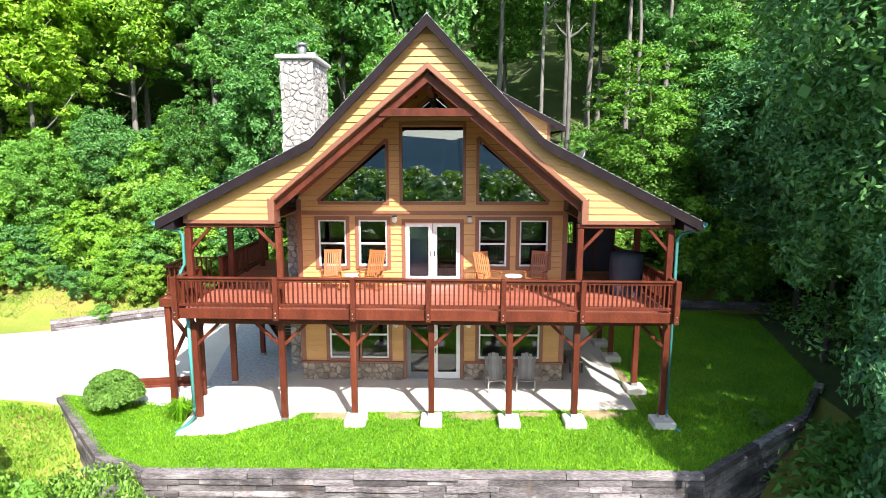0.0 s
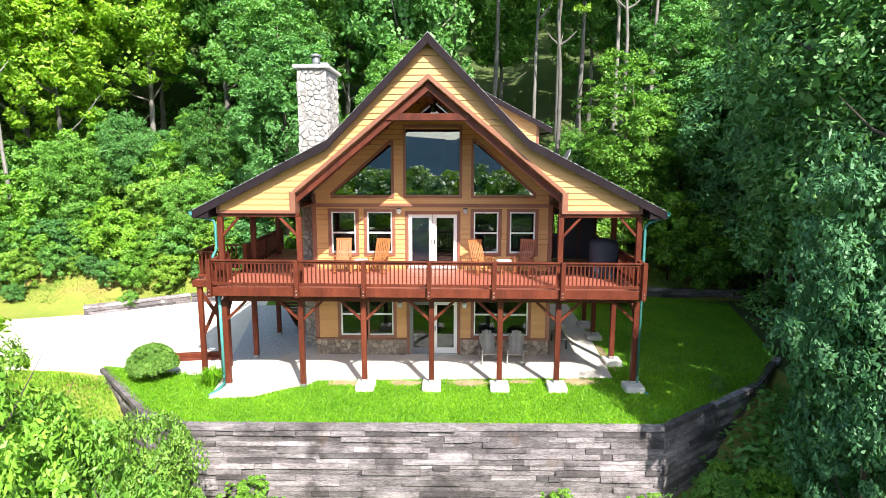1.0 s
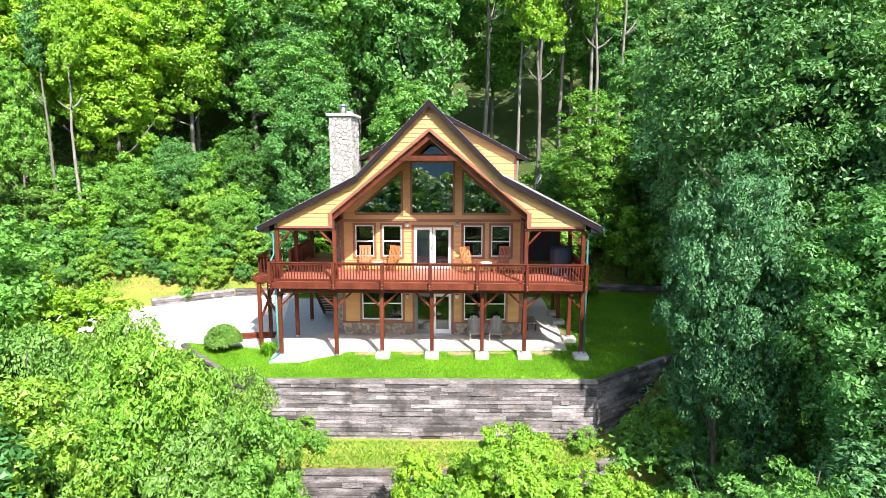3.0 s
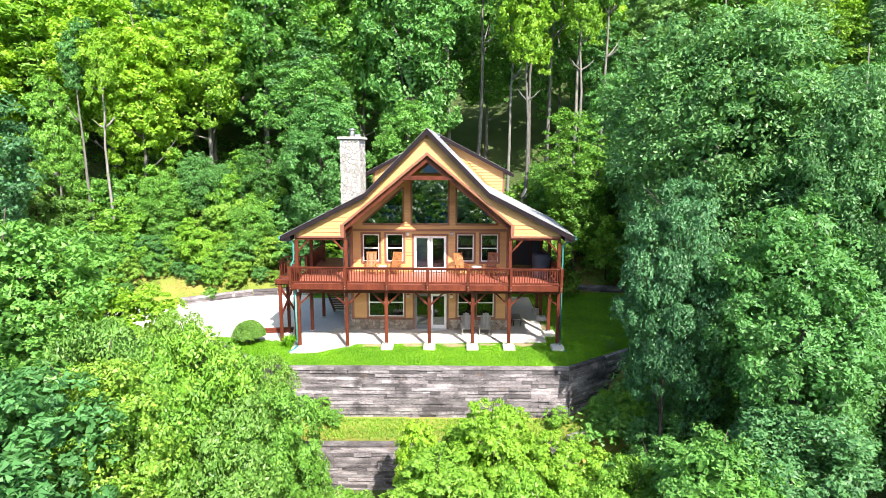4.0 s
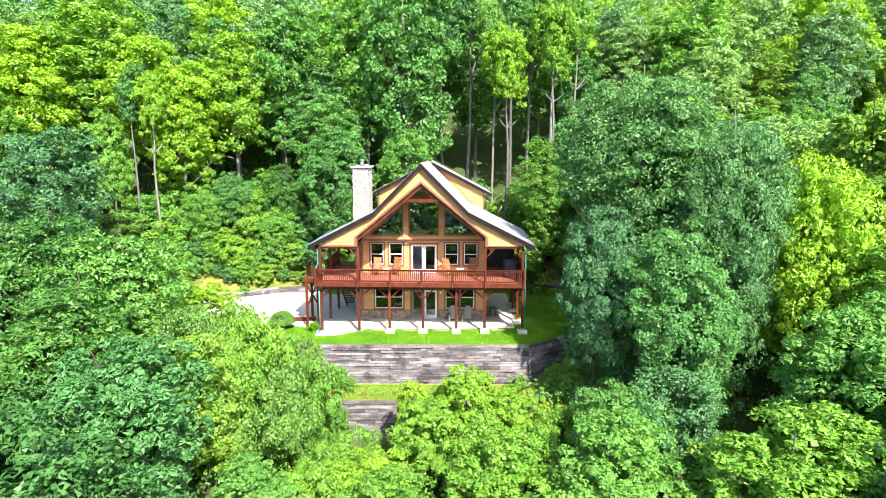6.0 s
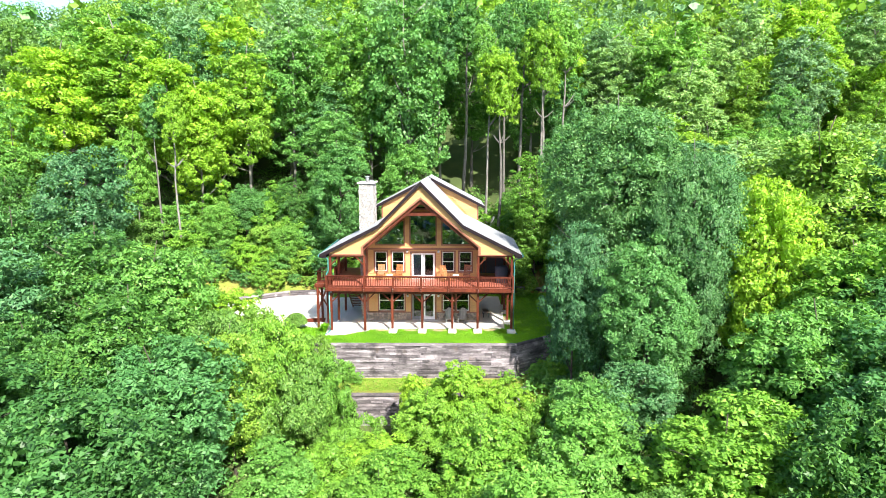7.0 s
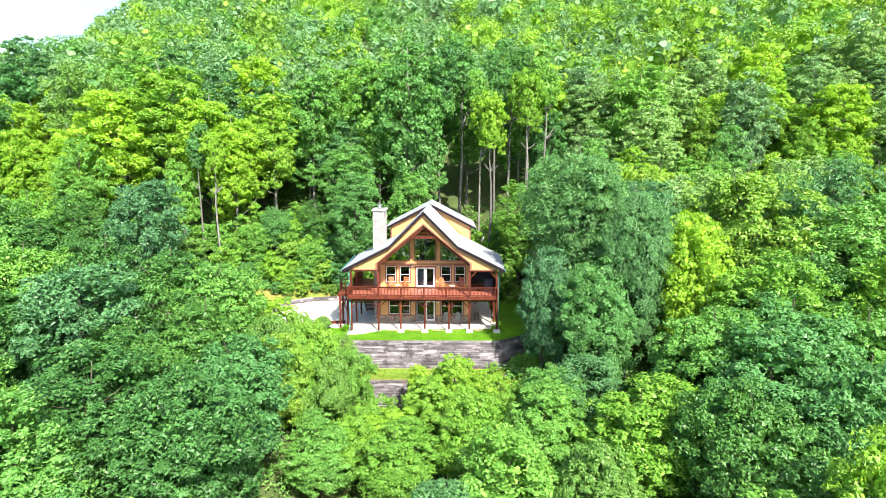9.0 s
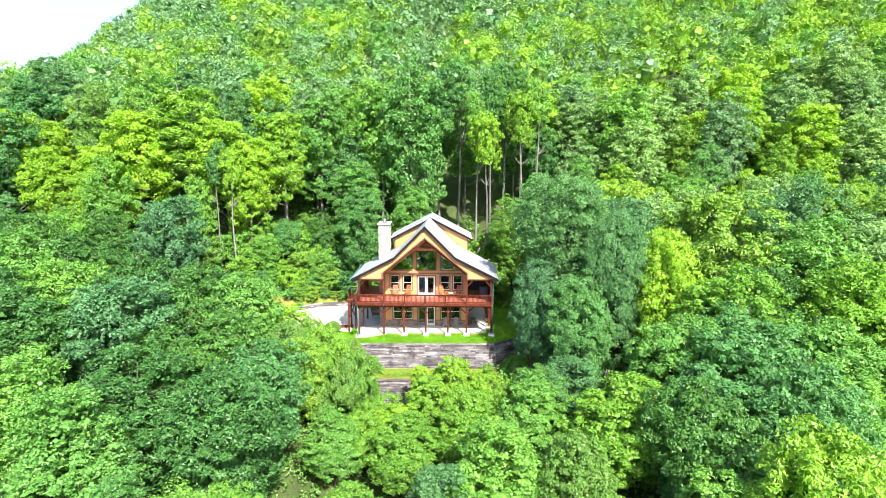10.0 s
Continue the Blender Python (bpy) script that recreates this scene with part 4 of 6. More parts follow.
def rail_post(x, y, low=-0.22):
    p = block("rail_post", x - 0.07, y - 0.07, Z + low, x + 0.07, y + 0.07, Z + 0.985, M_STAIN, rail, "square rail post bolted to the rim", 0.012)
    for z in (Z - 0.12, Z + 0.0):
        bm = bmesh.new()
        bmesh.ops.create_cone(bm, cap_ends=True, segments=8, radius1=0.022, radius2=0.022, depth=0.02, matrix=Matrix.Translation((x, y - 0.078, z)) @ Matrix.Rotation(math.pi / 2, 4, "X"))
        part("bolt", bm, M_STEEL, p, "pale steel bolt")


RX = [-7.01, -4.25, -2.14, -0.08, 1.96, 4.11, 6.64]
YR = YF - 0.02
for i, x in enumerate(RX):
    rail_post(x, YR - 0.10)
for p, q in zip(RX, RX[1:]):
    rail_run((p, YR, 0), (q, YR, 0), round((q - p) / 0.128))
rail_run((XR - 0.04, YR + 0.02, 0), (XR - 0.04, 7.3, 0), 60)
rail_run((XL + 0.04, YR + 0.02, 0), (XL + 0.04, 0.9, 0), 10)
rail_run((XL + 0.04, 2.6, 0), (XL + 0.04, 7.3, 0), 36)
for y in (2.4, 4.9, 7.3):
    rail_post(XR - 0.04, y, 0.0)
for y in (0.9, 2.6, 4.9, 7.3):
    rail_post(XL + 0.04, y, 0.0)

# landing at the side of the deck, with the stair under it
landing = thing("stair_landing", "raised stair landing with railing beside the deck", "landing")
for i in range(12):
    obj("deck_board", box_v(-8.15, 0.9 + i * 0.143, FLOOR - 0.03, XL - 0.05, 0.9 + i * 0.143 + 0.135, FLOOR + 0.006), BOX_F, M_DECK, landing)
block("rim_board", -8.19, 0.86, FLOOR - 0.22, -8.15, 2.62, FLOOR + 0.03, M_STAIN, landing, "", 0.006)
block("rim_board", -8.15, 0.855, FLOOR - 0.22, XL - 0.05, 0.895, FLOOR + 0.03, M_STAIN, landing, "", 0.006)
for x, y in ((-8.0, 1.0), (-7.4, 1.75), (-8.0, 2.5)):
    p = block("post", x - 0.08, y - 0.08, 0.03, x + 0.08, y + 0.08, FLOOR + 0.98 if x < -8 else FLOOR - 0.03, M_STAIN, landing, "tall square post", 0.01)
beam("cross_brace", (-8.0, 1.0, 3.1), (-7.4, 1.75, 1.5), 0.05, 0.12, M_STAIN, landing, "crossed brace", 0.005)
beam("cross_brace", (-7.98, 1.0, 1.5), (-7.40, 1.65, 3.1), 0.05, 0.12, M_STAIN, landing, "", 0.005)
for a, b in (((-8.0, 1.0), (-7.1, 0.92)), ((-8.0, 1.0), (-8.0, 2.5)), ((-8.0, 2.5), (-7.1, 2.55))):
    beam("top_rail", (*a, Z + 0.98), (*b, Z + 0.98), 0.13, 0.045, M_STAIN, landing, "", 0.006)
    beam("bottom_rail", (*a, Z + 0.17), (*b, Z + 0.17), 0.06, 0.08, M_STAIN, landing, "", 0.006)
    n = int((Vector(a) - Vector(b)).length / 0.13)
    for i in range(1, n):
        p = Vector(a).lerp(Vector(b), i / n)
        obj("baluster", box_v(p.x - 0.02, p.y - 0.02, Z + 0.2, p.x + 0.02, p.y + 0.02, Z + 0.96), BOX_F, M_STAIN, landing)
stair = thing("stair", "dark open timber stair under the deck", "stair")
for x in (-6.3, -5.4):
    beam("stringer", (x, 7.0, 0.1), (x, 3.0, 3.4), 0.05, 0.26, M_STAIN, stair, "", 0.005)
for i in range(15):
    k = (i + 0.7) / 15.5
    block("tread", -6.27, 7.0 - 4.0 * k - 0.13, 0.15 + 3.25 * k, -5.43, 7.0 - 4.0 * k + 0.13, 0.19 + 3.25 * k, M_STAIN, stair, "", 0.004)


# ---- gutters' downpipes ----
def downspout(s, x, foot):
    d = thing("downspout", "teal metal downspout running down the corner post", "downspout")
    xe = CX + s * (EAVE[0] + 0.1)
    tube("pipe", [(xe, -0.3, 5.89), (xe, -0.25, 5.81), (x + s * 0.1, 0.0, 5.62), (x, 0.02, 5.47), (x, 0.02, FLOOR + 1.0), (x, 0.02, 0.45)] if s > 0 else
         [(xe, -0.3, 5.89), (xe, -0.25, 5.81), (x - 0.05, 0.0, 5.66), (x, 0.02, 5.5), (x, 0.02, FLOOR + 1.25), (x - 0.12, 0.0, FLOOR + 1.05), (x - 0.16, -0.05, FLOOR + 0.8)], 0.045, M_TEAL, d, "", 8)
    if s < 0:
        tube("pipe", [(x + 0.05, -0.12, FLOOR - 0.3), (x + 0.05, -0.12, 0.5)], 0.05, M_TEAL, d, "", 8)
        x, yy = x + 0.05, -0.12
    else:
        yy = 0.02
    tube("elbow", [(x, yy, 0.5), (x, yy, 0.2), (x + foot[0] * 0.4, yy + foot[1] * 0.4, 0.1), (x + foot[0], yy + foot[1], 0.07)], 0.06, M_TEAL, d, "bent teal outlet", 8)


downspout(-1, -6.94, (-0.25, -0.75))
downspout(1, 6.8, (0.22, -0.55))


# ---- furniture ----
def slats(name, n, width, gap, fn, mat, parent):
    for i in range(n):
        fn(name, (i - (n - 1) / 2) * (width + gap), width, mat, parent)


def rocking_chair(x, y, turn, mat, label, z):
    c = thing("rocking_chair", label, "chair", (x, y, z), "rocking chairs on the deck")
    c.rotation_euler = (0, 0, radians(turn))
    for s in (-1, 1):
        sx = s * 0.28
        pts = [(sx, -0.46 + 0.115 * k, 0.03 + 0.012 * (k - 4) ** 2 * 0.55) for k in range(9)]
        tube("rocker", pts, 0.024, mat, c, "", 6)
        beam("front_leg", (sx, -0.24, 0.05), (sx, -0.26, 0.62), 0.045, 0.05, mat, c)
        beam("rear_leg", (sx, 0.22, 0.05), (sx, 0.26, 0.44), 0.045, 0.05, mat, c)
        beam("armrest", (sx * 1.04, -0.36, 0.64), (sx * 1.04, 0.27, 0.60), 0.085, 0.028, mat, c)
        beam("back_post", (sx * 0.9, 0.20, 0.36), (sx * 0.9, 0.50, 1.14), 0.045, 0.04, mat, c)
    for i in range(6):
        yy = -0.26 + i * 0.095
        beam("seat_slat", (-0.28, yy, 0.43 - 0.02 * i), (0.28, yy, 0.43 - 0.02 * i), 0.075, 0.02, mat, c, "", 0.0)
    for i in range(7):
        xx = (i - 3) * 0.07
        beam("back_slat", (xx, 0.22, 0.38), (xx, 0.495, 1.13), 0.05, 0.016, mat, c, "", 0.0)
    beam("crest_rail", (-0.29, 0.50, 1.15), (0.29, 0.50, 1.15), 0.035, 0.10, mat, c)
    beam("back_rail", (-0.27, 0.25, 0.44), (0.27, 0.25, 0.44), 0.03, 0.06, mat, c)
    return c


DZ = lambda x: FLOOR + 0.004 - TILT_DECK * x
rocking_chair(-3.28, 2.3, 4, M_CEDAR, "pale orange cedar rocking chair on the deck", DZ(-3.28))
rocking_chair(-2.0, 2.3, -18, M_CEDAR, "golden cedar rocking chair angled on the deck", DZ(-1.88))
rocking_chair(1.72, 2.2, 28, M_CEDAR, "orange cedar rocking chair turned sideways on the deck", DZ(1.75))
rocking_chair(3.28, 2.4, -22, M_REDWOOD, "red-brown wooden rocking chair in the shade", DZ(3.25))


def side_table(x, y, z, top, h, r, label):
    t = thing("side_table", label, "table", (x, y, z), "small deck tables")
    bm = bmesh.new()
    bmesh.ops.create_cone(bm, cap_ends=True, segments=24, radius1=r, radius2=r, depth=0.03, matrix=Matrix.Translation((0, 0, h)))
    part("tabletop", bm, top, t)
    for k in range(3):
        a = k * 2.094
        beam("leg", (math.cos(a) * r * 0.8, math.sin(a) * r * 0.8, 0), (math.cos(a) * r * 0.35, math.sin(a) * r * 0.35, h - 0.01), 0.03, 0.03, M_CEDAR, t)


side_table(2.52, 2.1, DZ(2.5), M_WHITE, 0.52, 0.27, "small round table with a white top")
side_table(-2.63, 2.35, DZ(-2.5), M_WHITE, 0.45, 0.26, "small round white table between rocking chairs")


def adirondack(x, y, turn):
    c = thing("adirondack_chair", "weathered silver-grey slatted garden chair on the patio", "chair", (x, y, 0.102), "grey patio chairs")
    c.rotation_euler = (0, 0, radians(turn))
    m = M_GREYWOOD
    for s in (-1, 1):
        sx = s * 0.29
        beam("front_leg", (sx, -0.36, 0.0), (sx, -0.36, 0.56), 0.03, 0.11, m, c, "", 0.004, (0, 1, 0))
        beam("side_rail", (sx * 0.93, -0.38, 0.36), (sx * 0.93, 0.5, 0.03), 0.03, 0.12, m, c)
        beam("armrest", (sx * 1.15, -0.45, 0.575), (sx * 1.08, 0.36, 0.575), 0.13, 0.024, m, c)
        beam("rear_leg", (sx, 0.24, 0.05), (sx, 0.24, 0.56), 0.03, 0.08, m, c)
    for i in range(6):
        k = i / 5
        beam("seat_slat", (-0.28, -0.36 + 0.5 * k, 0.40 - 0.19 * k), (0.28, -0.36 + 0.5 * k, 0.40 - 0.19 * k), 0.085, 0.02, m, c, "", 0.0)
    for i in range(5):
        u = i - 2
        beam("back_slat", (u * 0.095, 0.12, 0.20), (u * 0.125, 0.46, 1.08 - 0.035 * u * u), 0.112, 0.018, m, c, "", 0.0)
    beam("back_rail", (-0.3, 0.30, 0.56), (0.3, 0.30, 0.56), 0.025, 0.07, m, c)


adirondack(2.03, 2.45, 6)
adirondack(3.05, 2.45, -8)
bench = thing("patio_bench", "small dark bench at the side of the house", "bench", (5.0, 4.4, 0.102))
block("seat", -0.25, -0.6, 0.40, 0.25, 0.6, 0.45, M_GREYWOOD, bench, "", 0.01)
for x in (-0.2, 0.2):
    for y in (-0.5, 0.5):
        block("leg", x - 0.03, y - 0.03, 0, x + 0.03, y + 0.03, 0.40, M_BLACK, bench)

# covered grill on the side porch
grill = thing("covered_grill", "grill under a blue-grey fabric cover on the side porch", "grill", (6.02, 2.0, FLOOR - 0.03))
bm = bmesh.new()
prof = [(0.44, 0.0), (0.43, 0.5), (0.44, 1.12), (0.42, 1.26), (0.36, 1.33), (0.14, 1.38)]
rings = []
for k, (w, z) in enumerate(prof):
    ring = []
    for i in range(20):
        a = i * 2 * math.pi / 20
        c, s = math.cos(a), math.sin(a)
        q = (abs(c) ** 4 + abs(s) ** 4) ** -0.25
        f = 1 + 0.035 * math.sin(i * 5.0 + k * 0.6) * (1 - k / 8)
        ring.append(bm.verts.new((c * q * w * 1.1 * f, s * q * w * 0.8 * f, z)))
    rings.append(ring)
for a, b in zip(rings, rings[1:]):
    for i in range(20):
        bm.faces.new((a[i], a[(i + 1) % 20], b[(i + 1) % 20], b[i]))
bm.faces.new(rings[-1])
part("cover", bm, M_COVER, grill, "", True)

# dark screens that close the far end of the side porch
screen = thing("porch_screen", "dark framed screen closing the end of the side porch", "screen")
for a, b in ((4.42, 4.75), (5.05, 5.8), (5.86, 6.45)):
    block("panel", a, 5.3, FLOOR + 0.03, b, 5.33, 5.9, M_SCREEN, screen, "dark mesh panel")
for x in (4.40, 4.78, 5.03, 5.83):
    block("frame_post", x - 0.03, 5.27, FLOOR + 0.02, x + 0.03, 5.36, 5.92, M_STAIN, screen, "", 0.005)
block("panel", 4.81, 5.3, FLOOR + 0.03, 5.0, 5.33, 4.55, M_SCREEN, screen)
for i in range(3):
    block("slat", 4.84 + i * 0.06, 5.3, 4.56, 4.86 + i * 0.06, 5.33, 5.3, M_STAIN, screen)
block("panel", 4.81, 5.3, 5.31, 5.0, 5.33, 5.9, M_SCREEN, screen)

# satellite dish behind the roof
dish = thing("satellite_dish", "grey satellite dish on a bent mast", "satellite dish", (5.6, 8.0, 7.0))
tube("mast", [(-1.15, 0, -0.25), (-0.3, 0, 0), (0, 0, 0.15), (0, 0, 0.45), (0.05, -0.12, 0.6)], 0.025, M_STEEL, dish)
bm = bmesh.new()
bmesh.ops.create_uvsphere(bm, u_segments=16, v_segments=8, radius=0.34, matrix=Matrix.Translation((0.1, -0.2, 0.65)) @ Matrix.Rotation(radians(-82), 4, "Z") @ Matrix.Rotation(radians(62), 4, "X") @ Matrix.Diagonal((1, 1, 0.16, 1)))
part("reflector", bm, M_STEEL, dish, "", True)
beam("feed_arm", (0.1, -0.25, 0.3), (0.25, -0.65, 0.55), 0.025, 0.025, M_STEEL, dish)

# timber steps and stone by the drive
steps = thing("timber_step", "low red-brown timber edging between drive and walk", "edging")
for i in range(2):
    beam("timber", (-9.9, 2.3 + 0.19 * i, 0.10 + 0.13 * i), (-7.85, 2.6 + 0.19 * i, 0.10 + 0.13 * i), 0.17, 0.16, M_STAIN, steps, "", 0.012)
boulder_bm = bmesh.new()
bmesh.ops.create_icosphere(boulder_bm, subdivisions=3, radius=0.38)
for v in boulder_bm.verts:
    v.co *= 1 + 0.25 * noise.noise(v.co * 2.2)
    v.co.z = max(v.co.z * 0.8, -0.18)
b = part("boulder", boulder_bm, M_CONC, None)
b.location = (-10.7, 1.75, 0.2)
tagged(b, "pale weathered boulder beside the drive", "boulder")


# ---- trees ----
def leaf_cloud(rs, centres, radii, per, leaf, squash=0.74, droop=0.25, sides=4, heart=None):
    """Corners and soft normals of many small bent leaves set round the given clump centres."""
    n = len(centres) * per
    c = np.repeat(centres, per, axis=0)
    r = np.repeat(radii, per)
    d = rs.normal(size=(n, 3))
    d /= np.linalg.norm(d, axis=1, keepdims=True)
    d[:, 2] = np.where(d[:, 2] < -0.25, -d[:, 2], d[:, 2])
    if heart is not None:
        out = c - heart
        out /= np.linalg.norm(out, axis=1, keepdims=True) + 1e-6
        d = np.where(((d * out).sum(1) < -0.15)[:, None], -d, d)
    else:
        out = d
    shell = rs.uniform(0.45, 1.08, n) ** 0.6
    p = c + d * (r * shell)[:, None] * np.array([1, 1, squash])
    nrm = d * np.array([0.6, 0.6, 0.7]) + rs.normal(size=(n, 3)) * 0.62 + np.array([0, 0, 0.65])
    nrm /= np.linalg.norm(nrm, axis=1, keepdims=True)
    a = np.cross(nrm, rs.normal(size=(n, 3)))
    a /= np.linalg.norm(a, axis=1, keepdims=True)
    b = np.cross(nrm, a)
    ln = leaf * rs.uniform(0.65, 1.35, n)[:, None]
    tip = p + a * ln
    sag = nrm * ln * droop
    v = np.empty((n, 4, 3))
    v[:, 0] = p - a * ln * 0.75
    v[:, 1] = p - b * ln * 0.38 - sag
    v[:, 2] = tip - sag * 0.6
    v[:, 3] = p + b * ln * 0.38 - sag
    if sides == 3:
        v[:, 1] = p - a * ln * 0.6 - b * ln * 0.46 - sag
        v[:, 3] = p - a * ln * 0.6 + b * ln * 0.46 - sag
        v = v[:, 1:]
    soft = d * 0.3 + out * 0.2 + nrm * 0.95 + np.array([0, 0, 0.1])
    soft /= np.linalg.norm(soft, axis=1, keepdims=True)
    return v.reshape(-1, 3), np.repeat(soft, sides, axis=0)


def leaf_mesh(name, clouds, mats):
    """One mesh of loose leaves out of clouds of (corners, normals, corners to a leaf)."""
    co = np.concatenate([c[0] for c in clouds])
    nr = np.concatenate([c[1] for c in clouds])
    sizes = np.concatenate([np.full(len(c[0]) // c[2], c[2], dtype=np.int32) for c in clouds])
    starts = np.concatenate([[0], np.cumsum(sizes)[:-1]]).astype(np.int32)
    me = bpy.data.meshes.new(name)
    me.vertices.add(len(co))
    me.vertices.foreach_set("co", co.astype(np.float32).ravel())
    me.loops.add(len(co))
    me.loops.foreach_set("vertex_index", np.arange(len(co), dtype=np.int32))
    me.polygons.add(len(sizes))
    me.polygons.foreach_set("loop_start", starts)
    me.update(calc_edges=True)
    me.shade_smooth()
    me.normals_split_custom_set_from_vertices(nr.astype(np.float32))
    for m in mats:
        me.materials.append(m)
    return me


def quads(name, v, mats, sides=4):
    """Loose flat faces with their own normals."""
    n = len(v) // sides
    me = bpy.data.meshes.new(name)
    me.vertices.add(len(v))
    me.vertices.foreach_set("co", v.astype(np.float32).ravel())
    me.loops.add(sides * n)
    me.loops.foreach_set("vertex_index", np.arange(sides * n, dtype=np.int32))
    me.polygons.add(n)
    me.polygons.foreach_set("loop_start", np.arange(0, sides * n, sides, dtype=np.int32))
    me.update(calc_edges=True)
    for m in mats:
        me.materials.append(m)
    return me


def inner_leaves(rs, centres, radii, heart, reach, n_around, n_up, size):
    """Leaf masses inside the clumps, so that the crown is not hollow: one tilted leaf patch for each direction."""
    th, ph = np.meshgrid(np.linspace(0, 2 * np.pi, n_around, endpoint=False), np.linspace(-0.62, 1.5, n_up))
    th = (th + rs.uniform(-0.5, 0.5, th.shape) * 6.28 / n_around).ravel()
    ph = (ph + rs.uniform(-0.5, 0.5, ph.shape) * 2.1 / n_up).ravel()
    d = np.stack([np.cos(th) * np.cos(ph), np.sin(th) * np.cos(ph), np.sin(ph)], 1)
    q = (centres - heart) / reach
    rq = radii / reach.mean() * 0.95
    along = d @ q.T
    perp2 = (q * q).sum(1)[None, :] - along ** 2
    hit = np.where((perp2 < rq ** 2) & (along > 0), along + np.sqrt(np.clip(rq ** 2 - perp2, 0, None)), 0.55)
    p = heart + d * (hit.max(1) - 0.62 * rq.mean())[:, None] * 0.88 * reach
    best = centres[hit.argmax(1)]
    local = p - best
    local /= np.linalg.norm(local, axis=1, keepdims=True) + 1e-6
    nrm = d * 0.6 + local * 0.5 + rs.normal(size=d.shape) * 0.25
    nrm /= np.linalg.norm(nrm, axis=1, keepdims=True)
    a = np.cross(nrm, rs.normal(size=d.shape))
    a /= np.linalg.norm(a, axis=1, keepdims=True)
    b = np.cross(nrm, a)
    ln = size * rs.uniform(0.8, 1.3, len(p))[:, None]
    v = np.empty((len(p), 4, 3))
    v[:, 0], v[:, 1], v[:, 2], v[:, 3] = p - a * ln, p - b * ln, p + a * ln, p + b * ln
    return v.reshape(-1, 3), np.repeat(nrm, 4, axis=0), 4


def crown_points(rs, w, h, clumps, kind):
    """Clump centres of a crown, base at 0, and their radii: a lobed, uneven egg, filled more thinly inside."""
    lobes = rs.normal(size=(9, 3))
    lobes /= np.linalg.norm(lobes, axis=1, keepdims=True)
    size = rs.uniform(0.05, 0.46, 9)
    pts, rad = [], []
    while len(pts) < clumps:
        d = rs.normal(size=3)
        d /= np.linalg.norm(d)
        if d[2] < -0.75:
            continue
        k = 0.66 + float(np.max(size * np.clip(lobes @ d, 0, 1) ** 3)) if kind != "dome" else 0.9
        t = k * (rs.uniform(0.78, 1.08) if rs.uniform() < 0.8 else rs.uniform(0.35, 0.8))
        low = 0.80 if d[2] < 0 else 1.0
        x, y, z = d[0] * w * t * low, d[1] * w * t * low, 0.46 * h + d[2] * h * 0.54 * t
        if kind == "cone":
            lim = max(0.12, 1.05 - z / h)
            x, y = x * lim, y * lim
        pts.append((x, y, z))
        rad.append(w * (0.07 + 0.15 * rs.uniform() ** 1.6))
    return np.array(pts), np.array(rad)


def crown_mesh(seed, w, h, clumps, per, leaf, mat, kind="round", sides=4, full=1.0):
    rs = np.random.default_rng(seed)
    c, r = crown_points(rs, w, h, int(clumps * 1.4), kind)
    heart = np.array([0, 0, 0.42 * h])
    clouds = [(*leaf_cloud(rs, c, r, per, leaf, sides=sides, heart=heart), sides)]
    clouds.append(inner_leaves(rs, c, r, heart, np.array([w, w, 0.56 * h]), 56, 44, 0.0165 * (w + 0.4 * h) * full))
    return leaf_mesh("crown", clouds, [mat])


def trunk_mesh(seed, h, r, limbs, w, crown_base):
    """A tapering, slightly bent trunk with limbs that reach into the crown."""
    rnd = random.Random(seed)
    bm = bmesh.new()

    def limb(pts, radii, seg=7):
        rings = []
        for i, p in enumerate(pts):
            d = (pts[min(i + 1, len(pts) - 1)] - pts[max(i - 1, 0)]).normalized()
            s = d.cross(Vector((0.3, 0.9, 0.2))).normalized()
            t = s.cross(d)
            rings.append([bm.verts.new(p + radii[i] * (math.cos(k * 6.2832 / seg) * s + math.sin(k * 6.2832 / seg) * t)) for k in range(seg)])
        for a, b in zip(rings, rings[1:]):
            for k in range(seg):
                bm.faces.new((a[k], a[(k + 1) % seg], b[(k + 1) % seg], b[k]))
        bm.faces.new(rings[-1])

    n = 7
    bend = [Vector((rnd.uniform(-0.03, 0.03) * h, rnd.uniform(-0.03, 0.03) * h, 0)) for _ in range(n)]
    pts = [Vector((0, 0, -0.6))]
    for i in range(1, n):
        pts.append(Vector((0, 0, h * 0.93 * i / (n - 1))) + bend[i] * (i / n))
    limb(pts, [r * 1.35] + [r * (1 - 0.85 * i / (n - 1)) for i in range(1, n)])
    for k in range(limbs):
        z = rnd.uniform(crown_base * 0.9, h * 0.8)
        i = min(n - 2, int(z / (h * 0.93) * (n - 1)))
        a = rnd.uniform(0, 6.28)
        base = pts[i].lerp(pts[i + 1], 0.5)
        reach = w * rnd.uniform(0.5, 0.95)
        tip = base + Vector((math.cos(a) * reach, math.sin(a) * reach, reach * rnd.uniform(0.4, 1.0)))
        midp = base.lerp(tip, 0.5) + Vector((0, 0, -0.08 * reach))
        limb([base, midp, tip], [r * 0.4, r * 0.26, r * 0.07], 5)
    me = bpy.data.meshes.new("trunk")
    bm.to_mesh(me)
    bm.free()
    me.materials.append(M_BARK if crown_base > 2.9 else M_TWIG)
    me.shade_smooth()
    return me


MATS = {"mid": L_MID, "bright": L_BRIGHT, "dark": L_DARK, "pale": L_PALE, "olive": L_OLIVE, "fresh": L_FRESH, "deep": L_DEEP}
KINDS = {}


